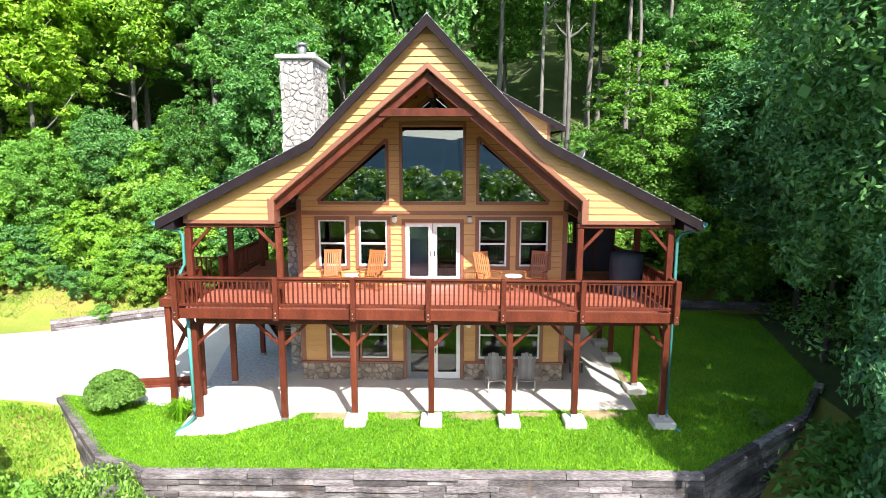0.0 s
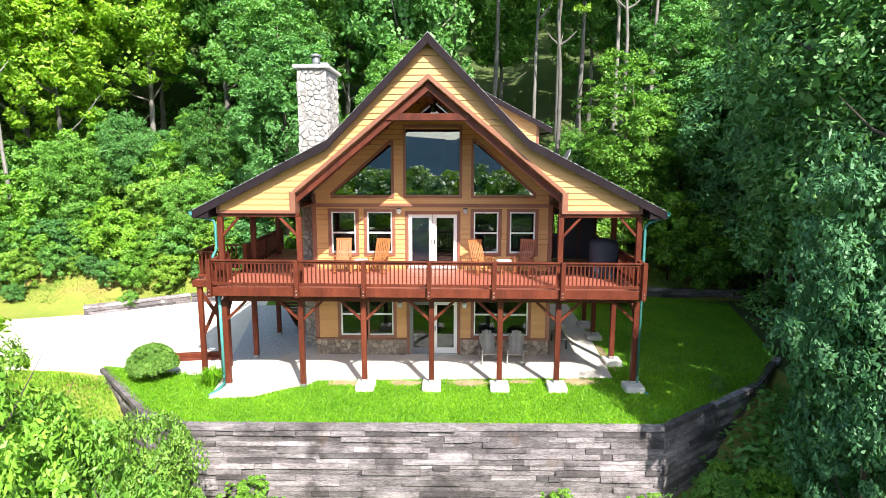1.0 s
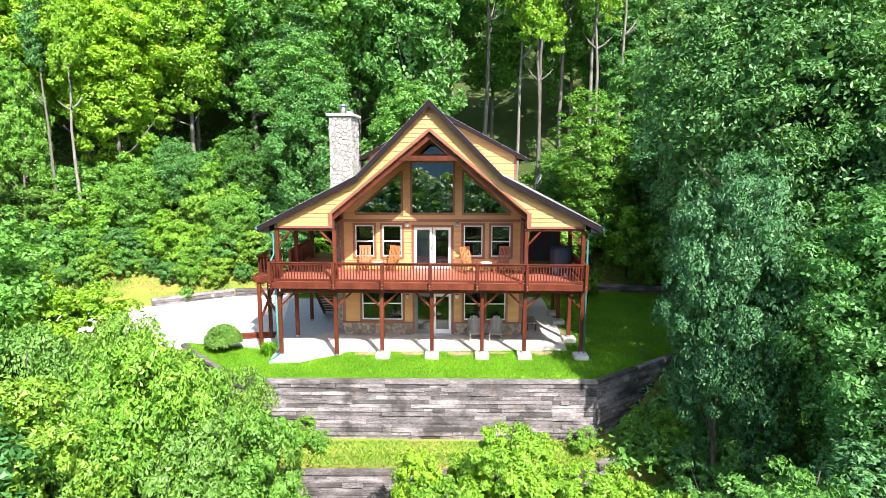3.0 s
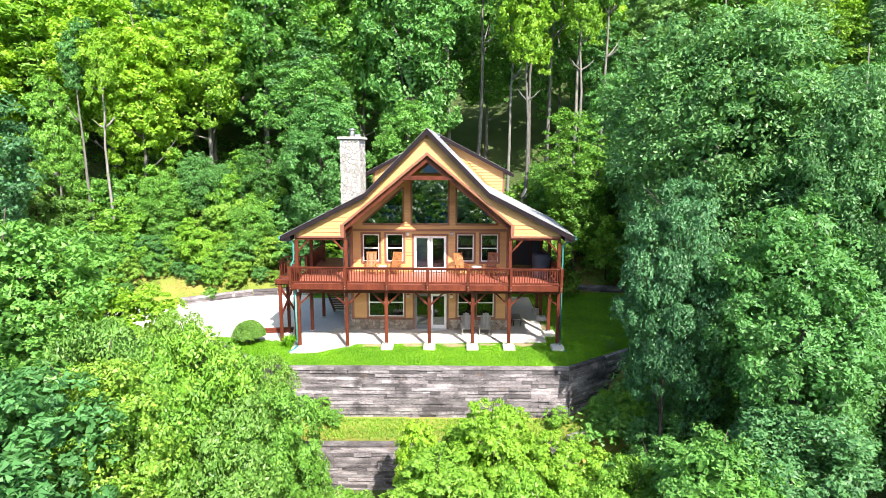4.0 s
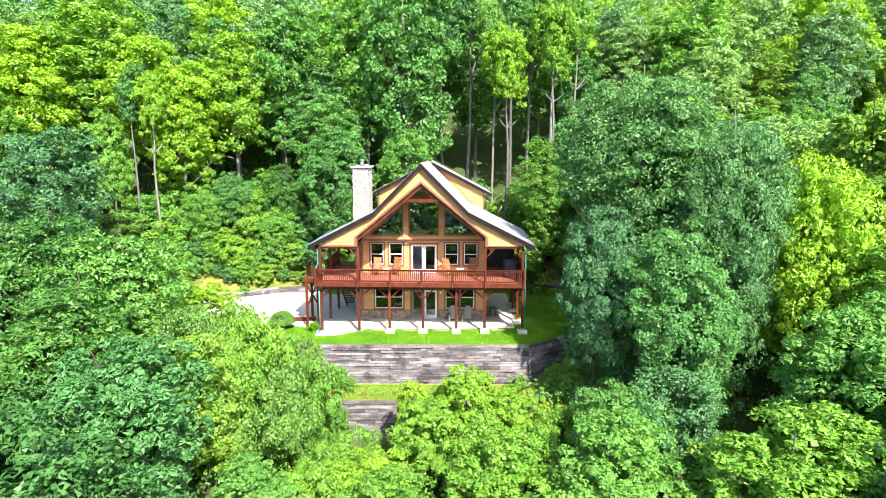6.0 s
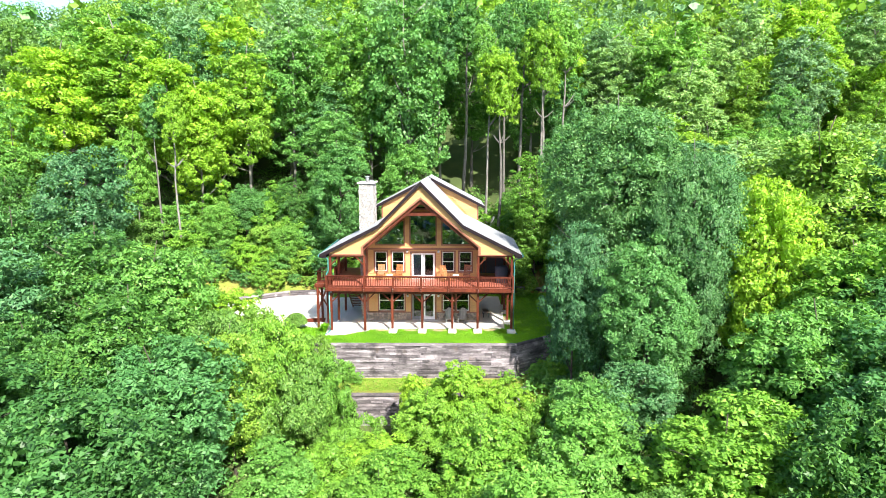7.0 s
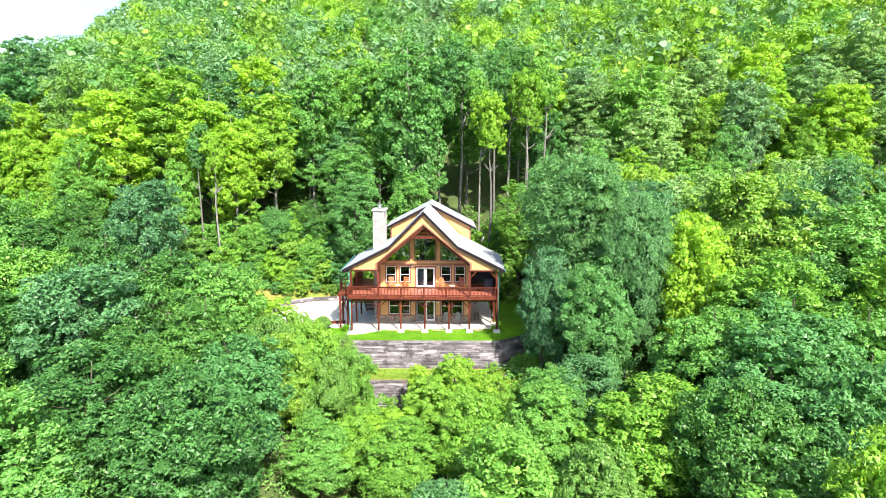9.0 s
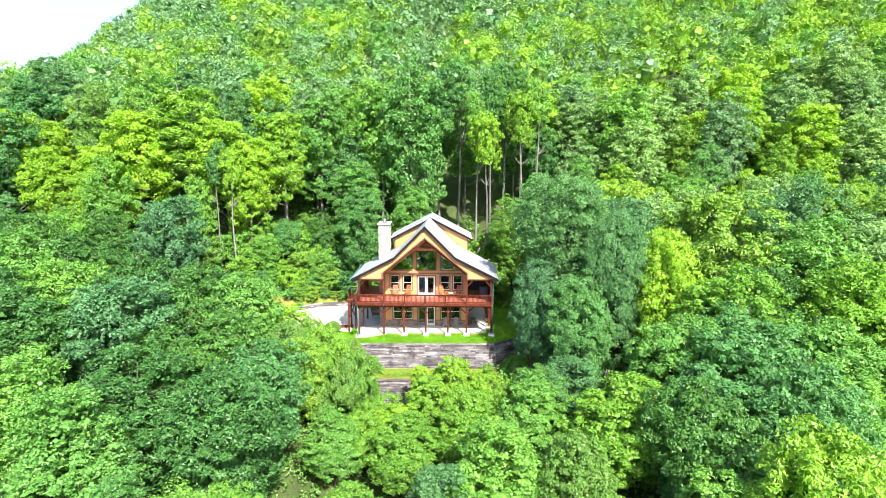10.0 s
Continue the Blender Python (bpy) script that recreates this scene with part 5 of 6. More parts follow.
def tree_kind(key, mat, w, h, base, clumps, per, leaf, seed, kind="round", sides=4, full=1.0):
    """Meshes for one kind of tree: crown half-width w and height h above a bare trunk of height base."""
    KINDS[key] = (crown_mesh(seed, w, h, clumps, per, leaf, MATS[mat], kind, sides, full), trunk_mesh(seed, base + h, 0.011 * (base + h), 8, w * 0.75, base), base, w, h)


for i, mat in enumerate(("mid", "bright", "dark", "pale", "mid", "deep", "olive", "deep")):
    tree_kind("near%d" % i, mat, 3.9, 11.0, 1.6, 240, 84, 0.135, 40 + i, sides=3, full=0.7)
for i, mat in enumerate(("mid", "fresh", "mid", "deep", "olive", "bright")):
    tree_kind("fore%d" % i, mat, 3.7, 10.0, 1.4, 270, 96, 0.12, 80 + i, sides=3)
for i, mat in enumerate(("mid", "bright", "fresh", "mid", "bright")):
    tree_kind("edge%d" % i, mat, 3.5, 14.0, 1.2, 260, 96, 0.125, 50 + i, sides=3, full=0.55)
for i, mat in enumerate(("mid", "bright", "dark", "pale", "mid", "olive", "mid")):
    tree_kind("wood%d" % i, mat, 3.9, 13.5, 3.0, 220, 84, 0.165, 60 + i, sides=3, full=0.65)
for i, mat in enumerate(("mid", "fresh", "olive")):
    tree_kind("shrub%d" % i, mat, 1.5, 2.6, 0.1, 64, 80, 0.09, 100 + i, sides=3)
for i, mat in enumerate(("dark", "mid")):
    tree_kind("close%d" % i, mat, 3.8, 11.0, 1.8, 300, 110, 0.105, 30 + i, full=0.7)
tree_kind("oak", "dark", 5.6, 15.5, 3.0, 620, 130, 0.115, 7, full=0.8)
tree_kind("maple", "bright", 3.7, 10.0, 2.4, 260, 80, 0.14, 8, kind="dome", sides=3)
tree_kind("slender", "bright", 3.3, 9.0, 14.0, 130, 60, 0.17, 12, sides=3)
tree_kind("bare", "mid", 3.0, 9.0, 15.0, 120, 60, 0.17, 13, sides=3)
tree_kind("sapling", "bright", 2.3, 6.0, 1.2, 150, 120, 0.085, 9)
tree_kind("thicket", "fresh", 2.9, 5.2, 0.3, 150, 190, 0.085, 10, full=0.55)
tree_kind("brush", "olive", 2.9, 5.2, 0.3, 150, 190, 0.08, 11, full=0.55)
LABELS = {"mid": "tall broadleaf tree with mid-green foliage", "bright": "broadleaf tree with bright yellow-green foliage", "dark": "broad tree with dark blue-green foliage", "pale": "pale green broadleaf tree on the hillside", "olive": "broadleaf tree with olive-tinged green foliage", "fresh": "leafy young tree with fresh green foliage", "deep": "broadleaf tree with deep green foliage"}
rng = random.Random(77)


def tree(key, x, y, top=None, scale=None, turn=None, label="", wide=1.0, group="woodland trees", z=None):
    """Stand a tree at x, y so that its crown ends at the height top, or at the given scale."""
    crown, trunk, base, w, h = KINDS[key]
    g = height(x, y) if z is None else z
    if g < 0 and z is None and LAWN_BOX(x, y):
        g = 0.07
    full = base + h
    s = scale if scale else max(0.25, (top - g) / full)
    mat = crown.materials[0].name
    kind = {"green leaves": "mid", "yellow green leaves": "bright", "blue green leaves": "dark", "pale green leaves": "pale", "olive green leaves": "olive", "fresh green leaves": "fresh", "deep green leaves": "deep"}[mat]
    t = thing("shrub" if key.startswith("shrub") else "tree", label or LABELS[kind], "shrub" if key.startswith("shrub") else "tree", (x, y, g), group)
    t.rotation_euler = (0, 0, rng.uniform(0, 6.28) if turn is None else turn)
    t.scale = (s * wide, s * wide, s)
    a = new("trunk", trunk)
    b = new("crown", crown)
    a.parent = b.parent = t
    b.location = (0, 0, base)
    return t


def LAWN_BOX(x, y):
    return -11.5 < x < 12.5 and -2.6 < y < 11.5


# trees that stand out
tree("oak", 13.6, -1.7, top=18.6, label="very large spreading tree with dark blue-green foliage", turn=0.4, wide=0.9)
tree("close0", 9.9, -6.4, top=10.0, wide=0.58, label="sunlit blue-green tree in front of the large dark tree")
tree("close0", 11.9, -5.6, top=6.6, wide=0.7)
tree("close1", 13.8, -9.0, top=9.0, wide=0.9)
tree("oak", 16.8, -6.2, top=15.5, turn=2.6, wide=0.62)
tree("close0", 18.5, -0.4, top=15.0, wide=1.13)
tree("maple", 21.6, -6.8, top=12.1, label="round tree with vivid yellow-green foliage", turn=1.0, wide=0.7)
tree("near6", 27.8, -1.3, top=17.1, label="tall round tree with olive-green foliage", wide=1.04)
tree("near5", 29.3, -8.6, top=10.2, wide=1.14)
tree("near2", -28.7, 6.7, top=14.8, label="dense round tree with dark blue-green foliage", wide=0.95)
tree("wood1", -33.4, 22.2, top=29.2, label="large tree with bright yellow-green foliage", wide=1.21)
tree("wood1", -26.9, 19.8, top=24.8, wide=1.13)
tree("wood1", -23.3, 17.7, top=22.0, wide=0.93)
tree("wood4", -28.8, 15.4, top=16.6, wide=0.69)
tree("wood1", -19.9, 22.5, top=25.8, wide=0.96)
tree("wood1", -37.9, 19.3, top=26.0, wide=1.05)
tree("wood4", -15.4, 24.3, top=28.0, wide=0.97)
tree("slender", -24.3, 14.3, top=19.6, wide=0.74)
tree("bare", -26.3, 14.9, top=20.1, wide=0.74)
tree("slender", 7.2, 19.2, top=24.3, label="slender tree with bright yellow-green foliage", wide=0.80)
tree("wood6", -2.6, 22.7, top=31.0, label="tall tree with green foliage above the roof", wide=0.83)
tree("wood0", -7.0, 25.9, top=29.9, wide=0.92)
tree("bare", 3.7, 25.9, top=32.0, label="tall tree with a bare pale grey trunk", wide=0.84)
tree("bare", 8.1, 24.4, top=29.9, label="tall tree with a bare pale grey trunk", wide=0.77)
tree("bare", 1.0, 24.0, top=30.4, label="tall tree with a bare pale grey trunk", wide=0.75)
tree("slender", 11.9, 21.7, top=27.2, wide=0.78)
tree("bare", 14.2, 23.2, top=28.8, wide=0.79)
tree("bare", 6.0, 21.3, top=27.1, wide=0.65)
tree("bare", 12.4, 25.2, top=30.5, wide=0.80)
tree("bare", 10.1, 26.5, top=31.6, wide=0.80)
tree("wood0", 26.5, 25.7, top=29.0, wide=1.04)
tree("wood4", -13.5, 32.3, top=29.8, wide=1.04)
tree("close0", 16.9, 1.5, top=14.7, label="dark leafy tree shading the side lawn", wide=0.99)
tree("close0", 14.7, 5.4, top=13.6, wide=0.76)
# slope below the lawn
tree("thicket", -8.8, -6.7, top=3.2, label="leafy thicket tree beside the retaining wall", group="slope trees", wide=0.53)
tree("brush", -6.9, -5.8, top=1.8, group="slope trees", wide=0.46)
tree("brush", -11.1, -6.3, top=4.0, group="slope trees", wide=0.62)
tree("thicket", -9.1, -7.8, top=4.4, group="slope trees", wide=0.60)
tree("thicket", -6.5, -7.7, top=1.7, group="slope trees", wide=0.64)
tree("brush", -7.6, -9.2, top=2.3, group="slope trees", wide=0.64)
tree("brush", -11.3, -8.8, top=4.7, group="slope trees", wide=0.60)
tree("thicket", -9.7, -9.4, top=4.1, group="slope trees", wide=0.58)
tree("sapling", -13.2, -5.5, top=5.4, group="slope trees", label="young tree with yellow-green leaves beside the drive", wide=1.09)
tree("near4", -16.4, -4.7, top=6.4, group="slope trees", wide=0.96)
tree("near6", -10.5, -10.7, top=4.7, group="slope trees", wide=0.82)
tree("near4", -15.7, -7.8, top=9.0, group="slope trees", wide=1.00)
tree("near5", -15.3, -12.4, top=7.3, group="slope trees", wide=1.06)
tree("near2", -24.8, -11.5, top=9.7, group="slope trees", wide=1.14)
tree("near7", -19.4, -18.9, top=4.9, group="slope trees", wide=1.28)
tree("near5", -19.9, -6.8, top=10.0, group="slope trees", wide=1.09)
tree("sapling", -0.2, -8.0, top=0.4, group="slope trees", label="slender sapling with yellow-green leaves", wide=0.55)
tree("sapling", 2.7, -8.7, top=1.5, group="slope trees", label="sapling with bright green leaves", wide=0.83)
tree("sapling", 0.7, -10.1, top=0.2, group="slope trees", wide=1.09)
tree("sapling", 5.3, -8.6, top=0.0, group="slope trees", wide=1.01)
tree("thicket", -3.5, -10.5, top=-1.4, group="slope trees", wide=0.70)
tree("thicket", 3.5, -10.6, top=-0.2, group="slope trees", wide=0.78)
tree("sapling", -2.0, -12.7, top=-1.4, group="slope trees", wide=1.35)
tree("thicket", 7.7, -9.5, top=-0.4, group="slope trees", wide=0.67)
tree("thicket", -4.4, -13.0, top=-1.8, group="slope trees", wide=0.92)
tree("fore2", 9.8, -12.0, top=2.0, group="slope trees", wide=0.98)
tree("near2", 12.5, -11.3, top=2.7, group="slope trees", wide=1.14)
tree("fore1", 14.2, -18.5, top=3.0, group="slope trees", wide=1.34)
tree("fore0", 21.7, -18.9, top=5.5, group="slope trees", wide=1.29)
tree("fore0", 5.9, -20.7, top=0.2, group="slope trees", wide=1.30)
tree("fore1", -1.3, -16.3, top=-1.1, group="slope trees", wide=1.27)
tree("fore0", -6.7, -14.7, top=-1.6, group="slope trees", wide=1.26)
tree("fore1", 3.7, -14.8, top=-0.0, group="slope trees", wide=1.23)
tree("fore0", 8.6, -16.0, top=0.8, group="slope trees", wide=1.26)
tree("sapling", 1.4, -7.2, top=-0.3, group="slope trees", wide=0.65)
tree("sapling", 4.4, -7.4, top=-0.8, group="slope trees", wide=0.82)
tree("thicket", -4.7, -7.1, top=-1.4, group="slope trees", wide=0.48)
tree("maple", 21.5, -30.0, top=5.0, group="slope trees", label="tree with vivid yellow-green leaves and pale trunk", wide=0.8)
tree("near2", 1.7, -22.0, top=-1.0, group="slope trees", label="low tree with blue-green foliage", wide=0.9)
# shrubs at the foot of the large tree
for x, y, k in ((8.7, -5.7, 0.8), (10.0, -5.2, 0.9), (9.5, -6.6, 1.0), (11.3, -6.3, 1.1), (10.8, -4.4, 0.7), (8.1, -6.9, 0.8), (11.8, -3.4, 0.7), (12.6, -2.1, 0.7), (9.1, -7.9, 1.0), (7.1, -7.4, 0.8), (12.9, -7.6, 1.1)):
    tree("shrub0", x, y, scale=k, group="slope shrubs", label="leafy shrub in the shade of the large tree", z=height(x, y) - 0.1)


# woods on the hillside, spaced by chance and kept clear of the place
PLACED = [(o.location.x, o.location.y) for o in scene.objects if o.name.startswith("tree")]
# half-open bounds of the open ground: bench, drive, track


def clear(x, y):
    if -36 < x < -8 and -5.2 < y < 13.2:
        return False
    if -10 < x < 15.8 and -5.4 < y < 13.6:
        return False
    if -7 < x < 8 and 10 < y < 17:
        return False
    if abs(x + 12.6) < 1.8 and -15.7 < y < -11:
        return False
    return True


def scatter(x0, x1, y0, y1, gap, keys, tops, group, tries, inside):
    for _ in range(tries):
        x, y = rng.uniform(x0, x1), rng.uniform(y0, y1)
        if not clear(x, y) or not inside(x, y):
            continue
        if any((x - a) ** 2 + (y - b) ** 2 < gap * gap for a, b in PLACED):
            continue
        PLACED.append((x, y))
        lo, hi = tops(x, y)
        tree(rng.choice(keys), x, y, top=height(x, y) + rng.uniform(lo, hi), wide=rng.uniform(0.85, 1.2), group=group)


def open_wood(x, y):
    """The stand of tall bare trunks behind the house."""
    return 1.0 < x < 13.5 and 14.5 < y < 23.5


def in_view(x, y):
    """The ground that the flight overlooks, with a margin."""
    return abs(x) < 0.80 * (y + 58) + 6


scatter(-36, -13, 12.8, 17.5, 3.3, ["near0", "near4", "near7", "near6", "near0"], lambda x, y: (5.0, 8.0), "wood edge trees", 400, in_view)
scatter(-45, 48, 12.8, 18.5, 3.6, ["edge0", "edge3", "edge4", "edge2", "edge0", "edge3"], lambda x, y: (5.5, 9.0) if -36 < x < -13 else (11.5, 17), "wood edge trees", 900, lambda x, y: in_view(x, y) and not open_wood(x, y))
scatter(1, 14, 16, 25, 2.5, ["near5", "near7", "near0"], lambda x, y: (3.5, 7.5), "understorey trees", 400, open_wood)
scatter(20, 84, 12.6, 36, 4.5, ["wood3", "wood1", "wood5", "wood3", "wood4"], lambda x, y: (13.0, 18), "hillside trees", 700, in_view)
scatter(-80, 84, 17, 36, 4.4, ["wood0", "wood4", "wood6", "wood2", "wood1", "wood3", "wood1", "wood3", "wood5", "wood4", "wood1"], lambda x, y: (14.0, 20), "hillside trees", 2200, lambda x, y: in_view(x, y) and not open_wood(x, y))
scatter(-56, -11, -23, -9.5, 4.5, ["fore3", "fore3", "fore0", "fore3"], lambda x, y: (11, 15), "slope trees", 500, in_view)
scatter(13, 60, -23, -9, 4.5, ["fore0", "fore3", "fore4", "fore2", "fore1"], lambda x, y: (12, 16), "slope trees", 500, in_view)
scatter(-60, -11, -9.5, 12.5, 4.7, ["near0", "near7", "near5", "near0", "near4"], lambda x, y: (11, 15.5), "slope trees", 800, in_view)
scatter(13, 64, -9, 12.5, 4.7, ["near2", "near6", "near0", "near3", "near4", "near1"], lambda x, y: (12, 17), "slope trees", 800, in_view)
scatter(-42, 42, -40, -14, 4.5, ["fore0", "fore3", "fore1", "fore2", "fore4", "fore3", "fore3"], lambda x, y: (9.0, 12.0), "slope trees", 700, lambda x, y: abs(x) < 0.80 * (y + 58) + 4)


# undergrowth along the edge of the woods
for back, lo, hi, step in ((0.1, 0.22, 0.45, 1.3), (1.2, 0.4, 0.85, 1.1), (2.4, 0.8, 1.3, 1.3)):
    x = -27.0
    while x < -5.5:
        y = 11.7 + back + 0.5 * math.sin(x * 0.9) - 1.9 * smooth(-10, -17, x)
        if back > 1 or noise.noise(Vector((x * 0.5, 2.0, 5.0))) > 0.1:
            tree(rng.choice(("shrub0", "shrub1", "shrub0", "shrub2")), x, y, scale=rng.uniform(lo, hi), group="undergrowth", label="leafy green shrub on the grassy bank")
            PLACED.append((x, y))
        x += rng.uniform(0.8, 1.3) * step
for _ in range(900):
    x, y = rng.uniform(-28, 26), rng.uniform(11.0, 21) if rng.random() < 0.5 else rng.uniform(11.0, 17)
    edge = 13.4 + 0.9 * math.sin(x * 0.7) - 0.6 * smooth(-2, 4, x) - 1.9 * smooth(-13, -18, x)
    if y < edge or (-6.5 < x < 7.5 and y < 15.5) or any((x - a) ** 2 + (y - b) ** 2 < 1.7 for a, b in PLACED):
        continue
    PLACED.append((x, y))
    tree(rng.choice(("shrub0", "shrub1", "shrub2")), x, y, scale=rng.uniform(0.9, 1.9), group="undergrowth", label="leafy green undergrowth shrub at the wood's edge")
    if len([1 for a, b in PLACED if 11 < b < 26]) > 330:
        break


def far_woods():
    """The woods that climb to the skyline, and those across the valley, too far to tell tree from tree."""
    rs = np.random.default_rng(5)
    sets = {0: [], 1: [], 2: [], 3: [], 4: []}
    pts = []

    def fill(n, xr, yr, ok, gap, leaf, per, size):
        cell = {}
        for _ in range(n):
            x, y = rs.uniform(*xr), rs.uniform(*yr)
            if not ok(x, y):
                continue
            k = (int(x / gap), int(y / gap))
            if k in cell:
                continue
            cell[k] = 1
            g = height(x, y)
            h = rs.uniform(13, 19)
            w = rs.uniform(3.2, 5.0) * size
            m = 9
            d = rs.normal(size=(m, 3))
            d /= np.linalg.norm(d, axis=1, keepdims=True)
            d[:, 2] = np.abs(d[:, 2])
            c = np.array([x, y, g + h * 0.52]) + d * np.array([w * 0.62, w * 0.62, h * 0.40])
            heart = np.array([x, y, g + h * 0.5])
            # farther woods take more pale leaves: haze put into the colour mix
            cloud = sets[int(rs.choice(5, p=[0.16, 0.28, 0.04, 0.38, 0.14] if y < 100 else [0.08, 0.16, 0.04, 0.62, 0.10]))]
            cloud.append((*leaf_cloud(rs, c, np.full(m, w * 0.5), per, leaf, sides=3, heart=heart), 3))
            cloud.append(inner_leaves(rs, c, np.full(m, w * 0.5), heart, np.array([w, w, h * 0.45]), 9, 7, w * 0.15))

    fill(9000, (-150, 170), (36, 100), lambda x, y: abs(x) < 0.80 * (y + 58) + 8, 4.9, 0.27, 62, 0.95)
    fill(9000, (-300, 300), (100, 280), lambda x, y: abs(x) < 0.80 * (y + 58) + 8, 7.5, 0.6, 24, 1.35)
    fill(2600, (-150, 150), (-300, -42), lambda x, y: abs(x) > 14 or y < -72, 9.0, 1.3, 14, 1.5)
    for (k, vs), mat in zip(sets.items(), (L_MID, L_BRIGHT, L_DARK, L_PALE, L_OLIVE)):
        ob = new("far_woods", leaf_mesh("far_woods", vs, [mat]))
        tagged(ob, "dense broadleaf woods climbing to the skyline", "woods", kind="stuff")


far_woods()


def ground_cover():
    """Ferns and seedlings that hide the soil under the trees."""
    rs = np.random.default_rng(8)
    c = []
    while len(c) < 5200:
        x, y = rs.uniform(-60, 60), rs.uniform(-39, 32)
        if not in_view(x, y) or not (clear(x, y) or (7.2 < x < 14 and -6.2 < y < -3.4)) or (-8.5 < x < 7.4 and y > -7.3 and y < 16):
            continue
        c.append((x, y, height(x, y) + rs.uniform(0.0, 0.5)))
    for _ in range(500):
        x, y = rs.uniform(7.2, 15.0), rs.uniform(-7.3, 0.8)
        if y < -3.6 or x > 7.6 + (y + 2.8) * 1.3 + 0.6 and y < 0.5:
            c.append((x, y, height(x, y) + rs.uniform(0.0, 0.35)))
    v = (*leaf_cloud(rs, np.array(c), rs.uniform(0.5, 1.3, len(c)), 30, 0.17, sides=3), 3)
    tagged(new("undergrowth", leaf_mesh("undergrowth", [v], [L_MID])), "low ferns and seedlings on the forest floor", "undergrowth", kind="stuff")


ground_cover()


# ---- low plants ----
def inside(poly, x, y):
    c = False
    for (x0, y0), (x1, y1) in zip(poly, poly[1:] + poly[:1]):
        if (y0 > y) != (y1 > y) and x < (x1 - x0) * (y - y0) / (y1 - y0) + x0:
            c = not c
    return c


def blades(name, mat, count, spot, length, width, seed, label, category):
    """Many single grass blades; spot gives a place on the ground or None."""
    rs = np.random.default_rng(seed)
    p = []
    while len(p) < count:
        q = spot(rs)
        if q:
            p.append(q)
    p = np.array(p)
    n = len(p)
    a = rs.uniform(0, 6.28, n)
    side = np.stack([np.cos(a), np.sin(a), np.zeros(n)], 1) * (width * rs.uniform(0.6, 1.3, n))[:, None]
    ln = (length * rs.uniform(0.5, 1.3, n))[:, None]
    lean = np.stack([rs.normal(size=n) * 0.4, rs.normal(size=n) * 0.4, np.ones(n)], 1)
    v = np.empty((n, 4, 3))
    v[:, 0], v[:, 1] = p - side, p + side
    v[:, 2] = p + side * 0.7 + lean * ln * 0.6
    v[:, 3] = p + lean * ln + np.stack([rs.normal(size=n), rs.normal(size=n), np.zeros(n)], 1) * ln * 0.25
    return tagged(new(name, quads(name, v.reshape(-1, 3), [mat])), label, category, kind="stuff")


HARD = [PATIO, [(-13.5, 1.8), (-10.1, 1.4), (-7.4, 0.9), (-7, 13), (-13.5, 13)], [(-9.4, 2.2), (4.5, 2.9), (4.5, 13.2), (-9.4, 13.2)]]


# bare patches where the lawn meets the patio
def dirt_patch(x, y, rx, ry, seed):
    rnd = random.Random(seed)
    poly = []
    for i in range(18):
        a = i * 6.2832 / 18
        k = rnd.uniform(0.7, 1.15)
        poly.append((x + rx * k * math.cos(a), y + ry * k * math.sin(a)))
    slab("dirt_patch", poly, -0.05, 0.082, M_DIRT, label="bare trodden dirt at the lawn edge", kind="structure")
    return (x, y, rx, ry)


BARE = [dirt_patch(x, y, rx, ry, 20 + i) for i, (x, y, rx, ry) in enumerate(((-2.9, 0.3, 0.75, 0.26), (-0.9, 0.33, 0.7, 0.26), (1.3, 0.38, 0.8, 0.3), (3.0, 0.5, 0.5, 0.2), (5.0, 0.55, 0.7, 0.34), (6.55, 3.2, 0.16, 1.6), (6.65, 5.9, 0.14, 1.0)))]


def lawn_spot(rs):
    x, y = rs.uniform(-12.5, 15.0), rs.uniform(-2.8, 12.6)
    if rs.uniform() > (1.0 if y < 1.5 else 0.45):
        return None
    if inside(LAWN, x, y) and not any(inside(h, x, y) for h in HARD):
        if any(((x - a) / c) ** 2 + ((y - b) / d) ** 2 < rs.uniform(0.3, 1.1) for a, b, c, d in BARE):
            return None
        return (x, y, 0.07)


blades("lawn_grass", L_GRASS, 110000, lawn_spot, 0.065, 0.009, 3, "short bright green mown grass", "grass")


def bank_spot(rs):
    x, y = rs.uniform(-28, 15), rs.uniform(8.6, 15.5)
    z = height(x, y)
    if z < 0.12 or -8 < x < 6 and y < 13.5 or noise.noise(Vector((x * 0.45, y * 0.45, 7.0))) < -0.12:
        return None
    return (x, y, z - 0.02)


def bank_patch(rs):
    q = bank_spot(rs)
    if q and noise.noise(Vector((q[0] * 0.6, q[1] * 0.6, 3.0))) > 0.05:
        return q


blades("bank_grass", L_DRY, 26000, bank_spot, 0.09, 0.009, 4, "long dry yellow-green grass on the bank", "grass")
blades("bank_weeds", L_FRESH, 16000, bank_patch, 0.11, 0.011, 5, "green weeds on the bank", "weeds")


def terrace_spot(rs):
    x, y = rs.uniform(-9, 9.5), rs.uniform(-4.45, -3.05)
    return (x, y, height(x, y) - 0.02)


def left_spot(rs):
    x, y = rs.uniform(-22, -8.5), rs.uniform(-5.5, 1.3)
    if inside(LAWN, x, y) or (y > -2.2 and x > -12.1 + (1.5 - y) * 0.93):
        return None
    return (x, y, height(x, y) - 0.02)


blades("terrace_grass", L_BRIGHT, 16000, terrace_spot, 0.10, 0.011, 6, "rough yellow-green grass on the lower terrace", "grass")
blades("slope_grass", L_BRIGHT, 60000, left_spot, 0.11, 0.016, 7, "rough yellow-green grass on the slope", "grass")
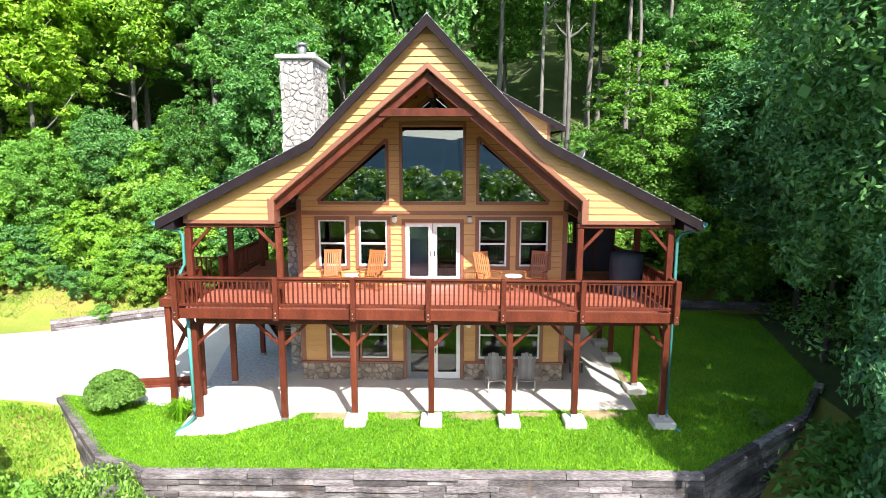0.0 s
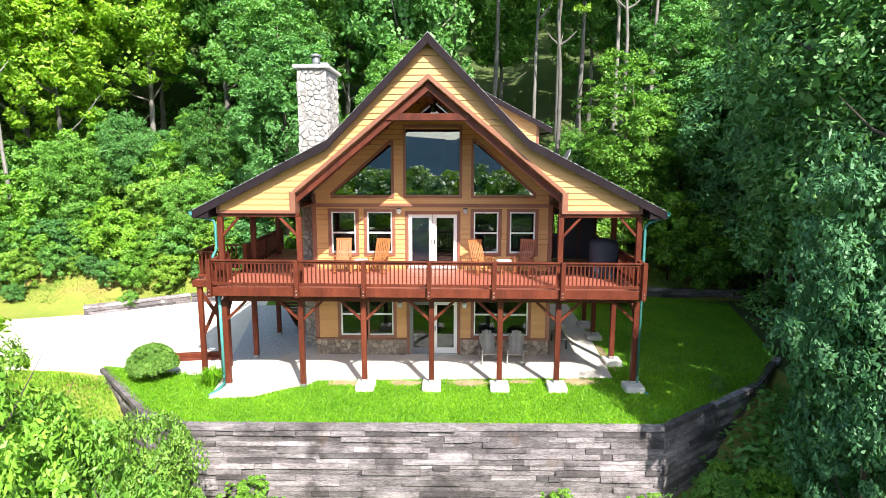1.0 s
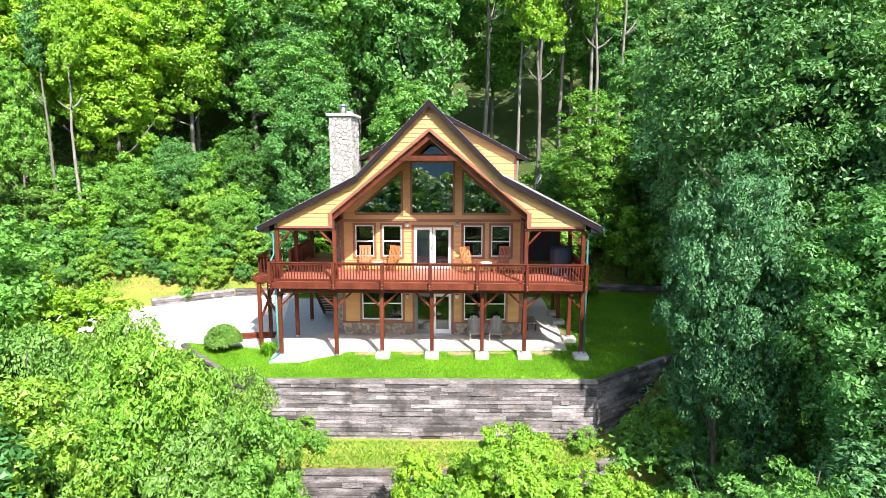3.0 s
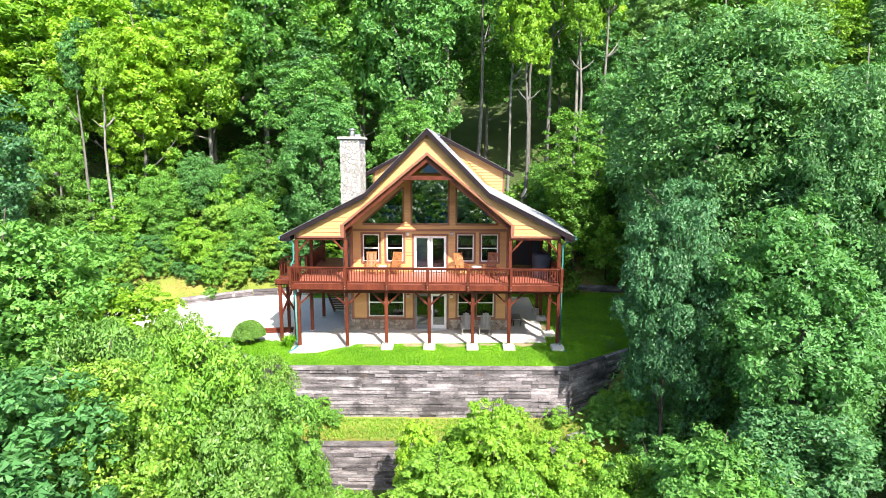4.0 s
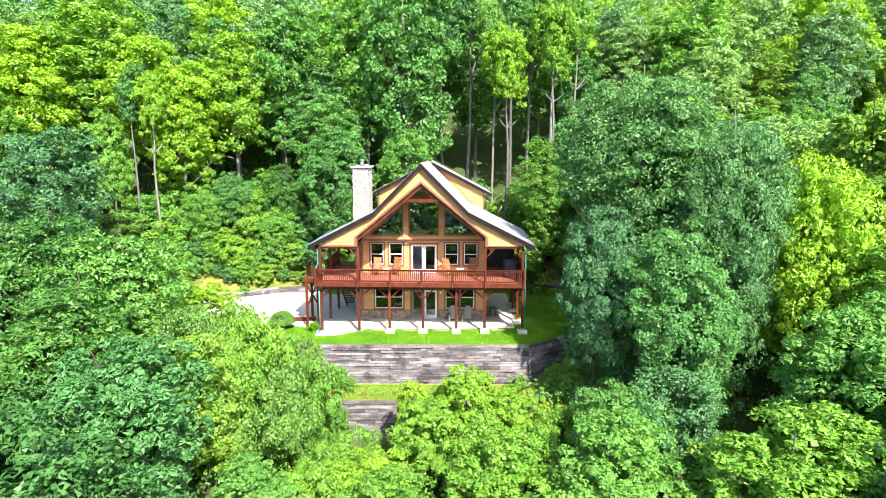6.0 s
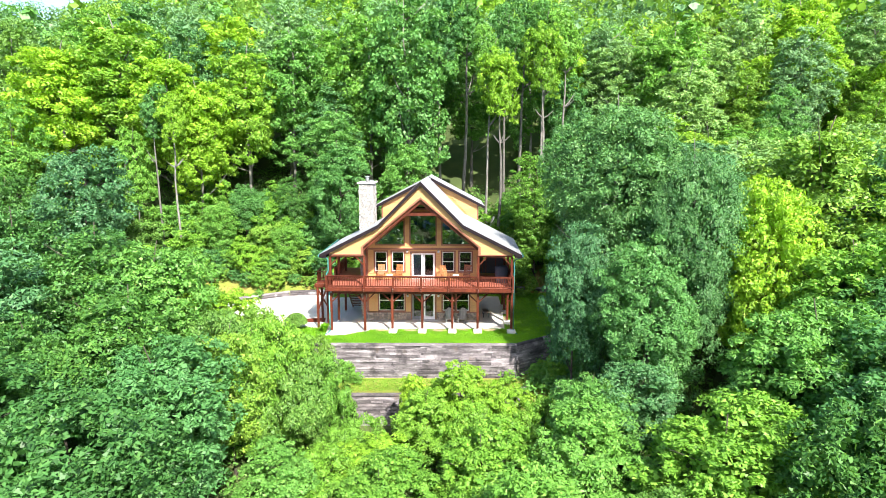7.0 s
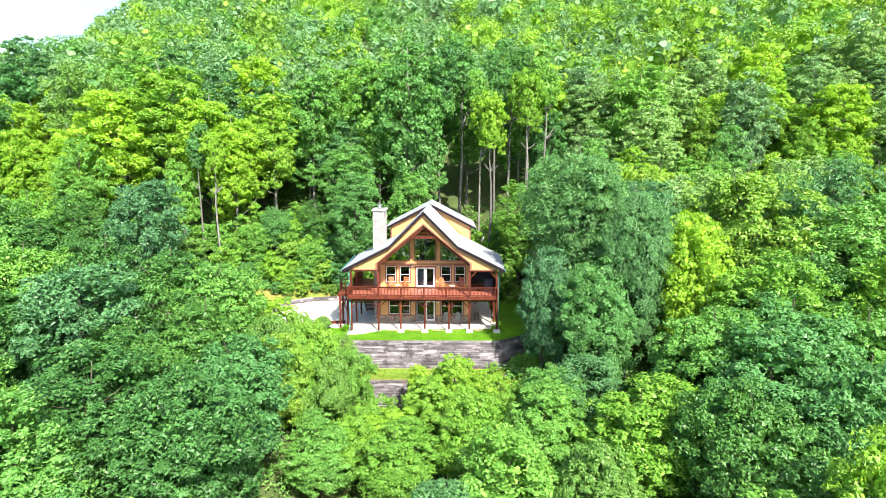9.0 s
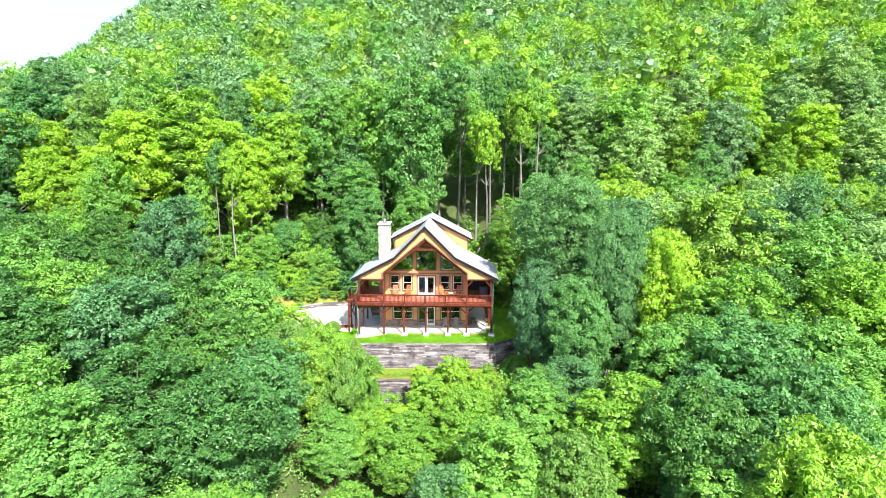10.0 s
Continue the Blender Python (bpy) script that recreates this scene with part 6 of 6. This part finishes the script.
# round clipped bush
rs = np.random.default_rng(12)
d = rs.normal(size=(170, 3))
d /= np.linalg.norm(d, axis=1, keepdims=True)
d[:, 2] = np.abs(d[:, 2]) * 1.0
bush = thing("round_bush", "dense rounded green bush on the lawn", "bush", (-9.62, 0.55, 0.07))
c = new("foliage", leaf_mesh("foliage", [(*leaf_cloud(rs, d * np.array([0.72, 0.66, 0.74]) + np.array([0, 0, 0.42]), np.full(170, 0.17), 56, 0.046, heart=np.array([0, 0, 0.2])), 4), (*leaf_cloud(rs, d * np.array([0.5, 0.46, 0.56]) + np.array([0, 0, 0.38]), np.full(170, 0.2), 40, 0.05, heart=np.array([0, 0, 0.1])), 4)], [L_OLIVE]))
c.parent = bush
for i in range(6):
    tube("stem", [(0.05 * math.cos(i), 0.05 * math.sin(i), 0), (0.4 * math.cos(i), 0.4 * math.sin(i), 0.6)], 0.02, M_BARK, bush)
# clump of ornamental grass by the post
clump = thing("ornamental_grass", "arching clump of long green grass", "grass clump", (-7.35, 0.0, 0.07))
v = []
for i in range(260):
    a, r = rs.uniform(0, 6.28), rs.uniform(0.0, 0.16)
    l, out = rs.uniform(0.45, 0.8), rs.uniform(0.15, 0.55)
    p0 = np.array([r * math.cos(a), r * math.sin(a), 0])
    s = np.array([-math.sin(a), math.cos(a), 0]) * 0.012
    o = np.array([math.cos(a), math.sin(a), 0])
    m1, t1 = p0 + o * out * 0.45 + np.array([0, 0, l * 0.8]), p0 + o * out + np.array([0, 0, l * 0.72])
    v += [p0 - s, p0 + s, m1 + s, m1 - s, m1 - s, m1 + s, t1 + s * 0.2, t1 - s * 0.2]
c = new("grass_blades", quads("grass_blades", np.array(v), [L_GRASS]))
c.parent = clump
# weeds and shrubs along the terrace and by the walls
for x, y, s in ((-5.2, -3.4, 0.45), (-4.4, -3.7, 0.35), (3.6, -3.4, 0.35), (6.0, -3.7, 0.40), (8.2, -3.2, 0.50), (8.8, -2.4, 0.35), (9.6, -3.9, 0.60), (-7.9, -3.4, 0.75), (-9.3, -3.5, 0.80)):
    tree(rng.choice(("shrub0", "shrub1")), x, y, scale=s, group="terrace shrubs", label="small leafy green shrub below the wall", z=height(x, y))
for x, y, s in ((9.4, -0.2, 0.22),):
    tree("shrub2", x, y, scale=s, group="lawn shrubs", label="low dark shrub on the lawn", z=0.07)
# gravel track below the trees
slab("track", [(-13.4, -11.6), (-12.0, -11.6), (-11.7, -13.4), (-11.5, -15.3), (-12.9, -15.3), (-13.2, -13.4)], -0.1, 0.02, M_DRIVE, label="pale gravel track below the trees", kind="structure")
trk = bpy.data.objects["track"]
for v in trk.data.vertices:
    v.co.z += height(v.co.x, v.co.y) + 0.15
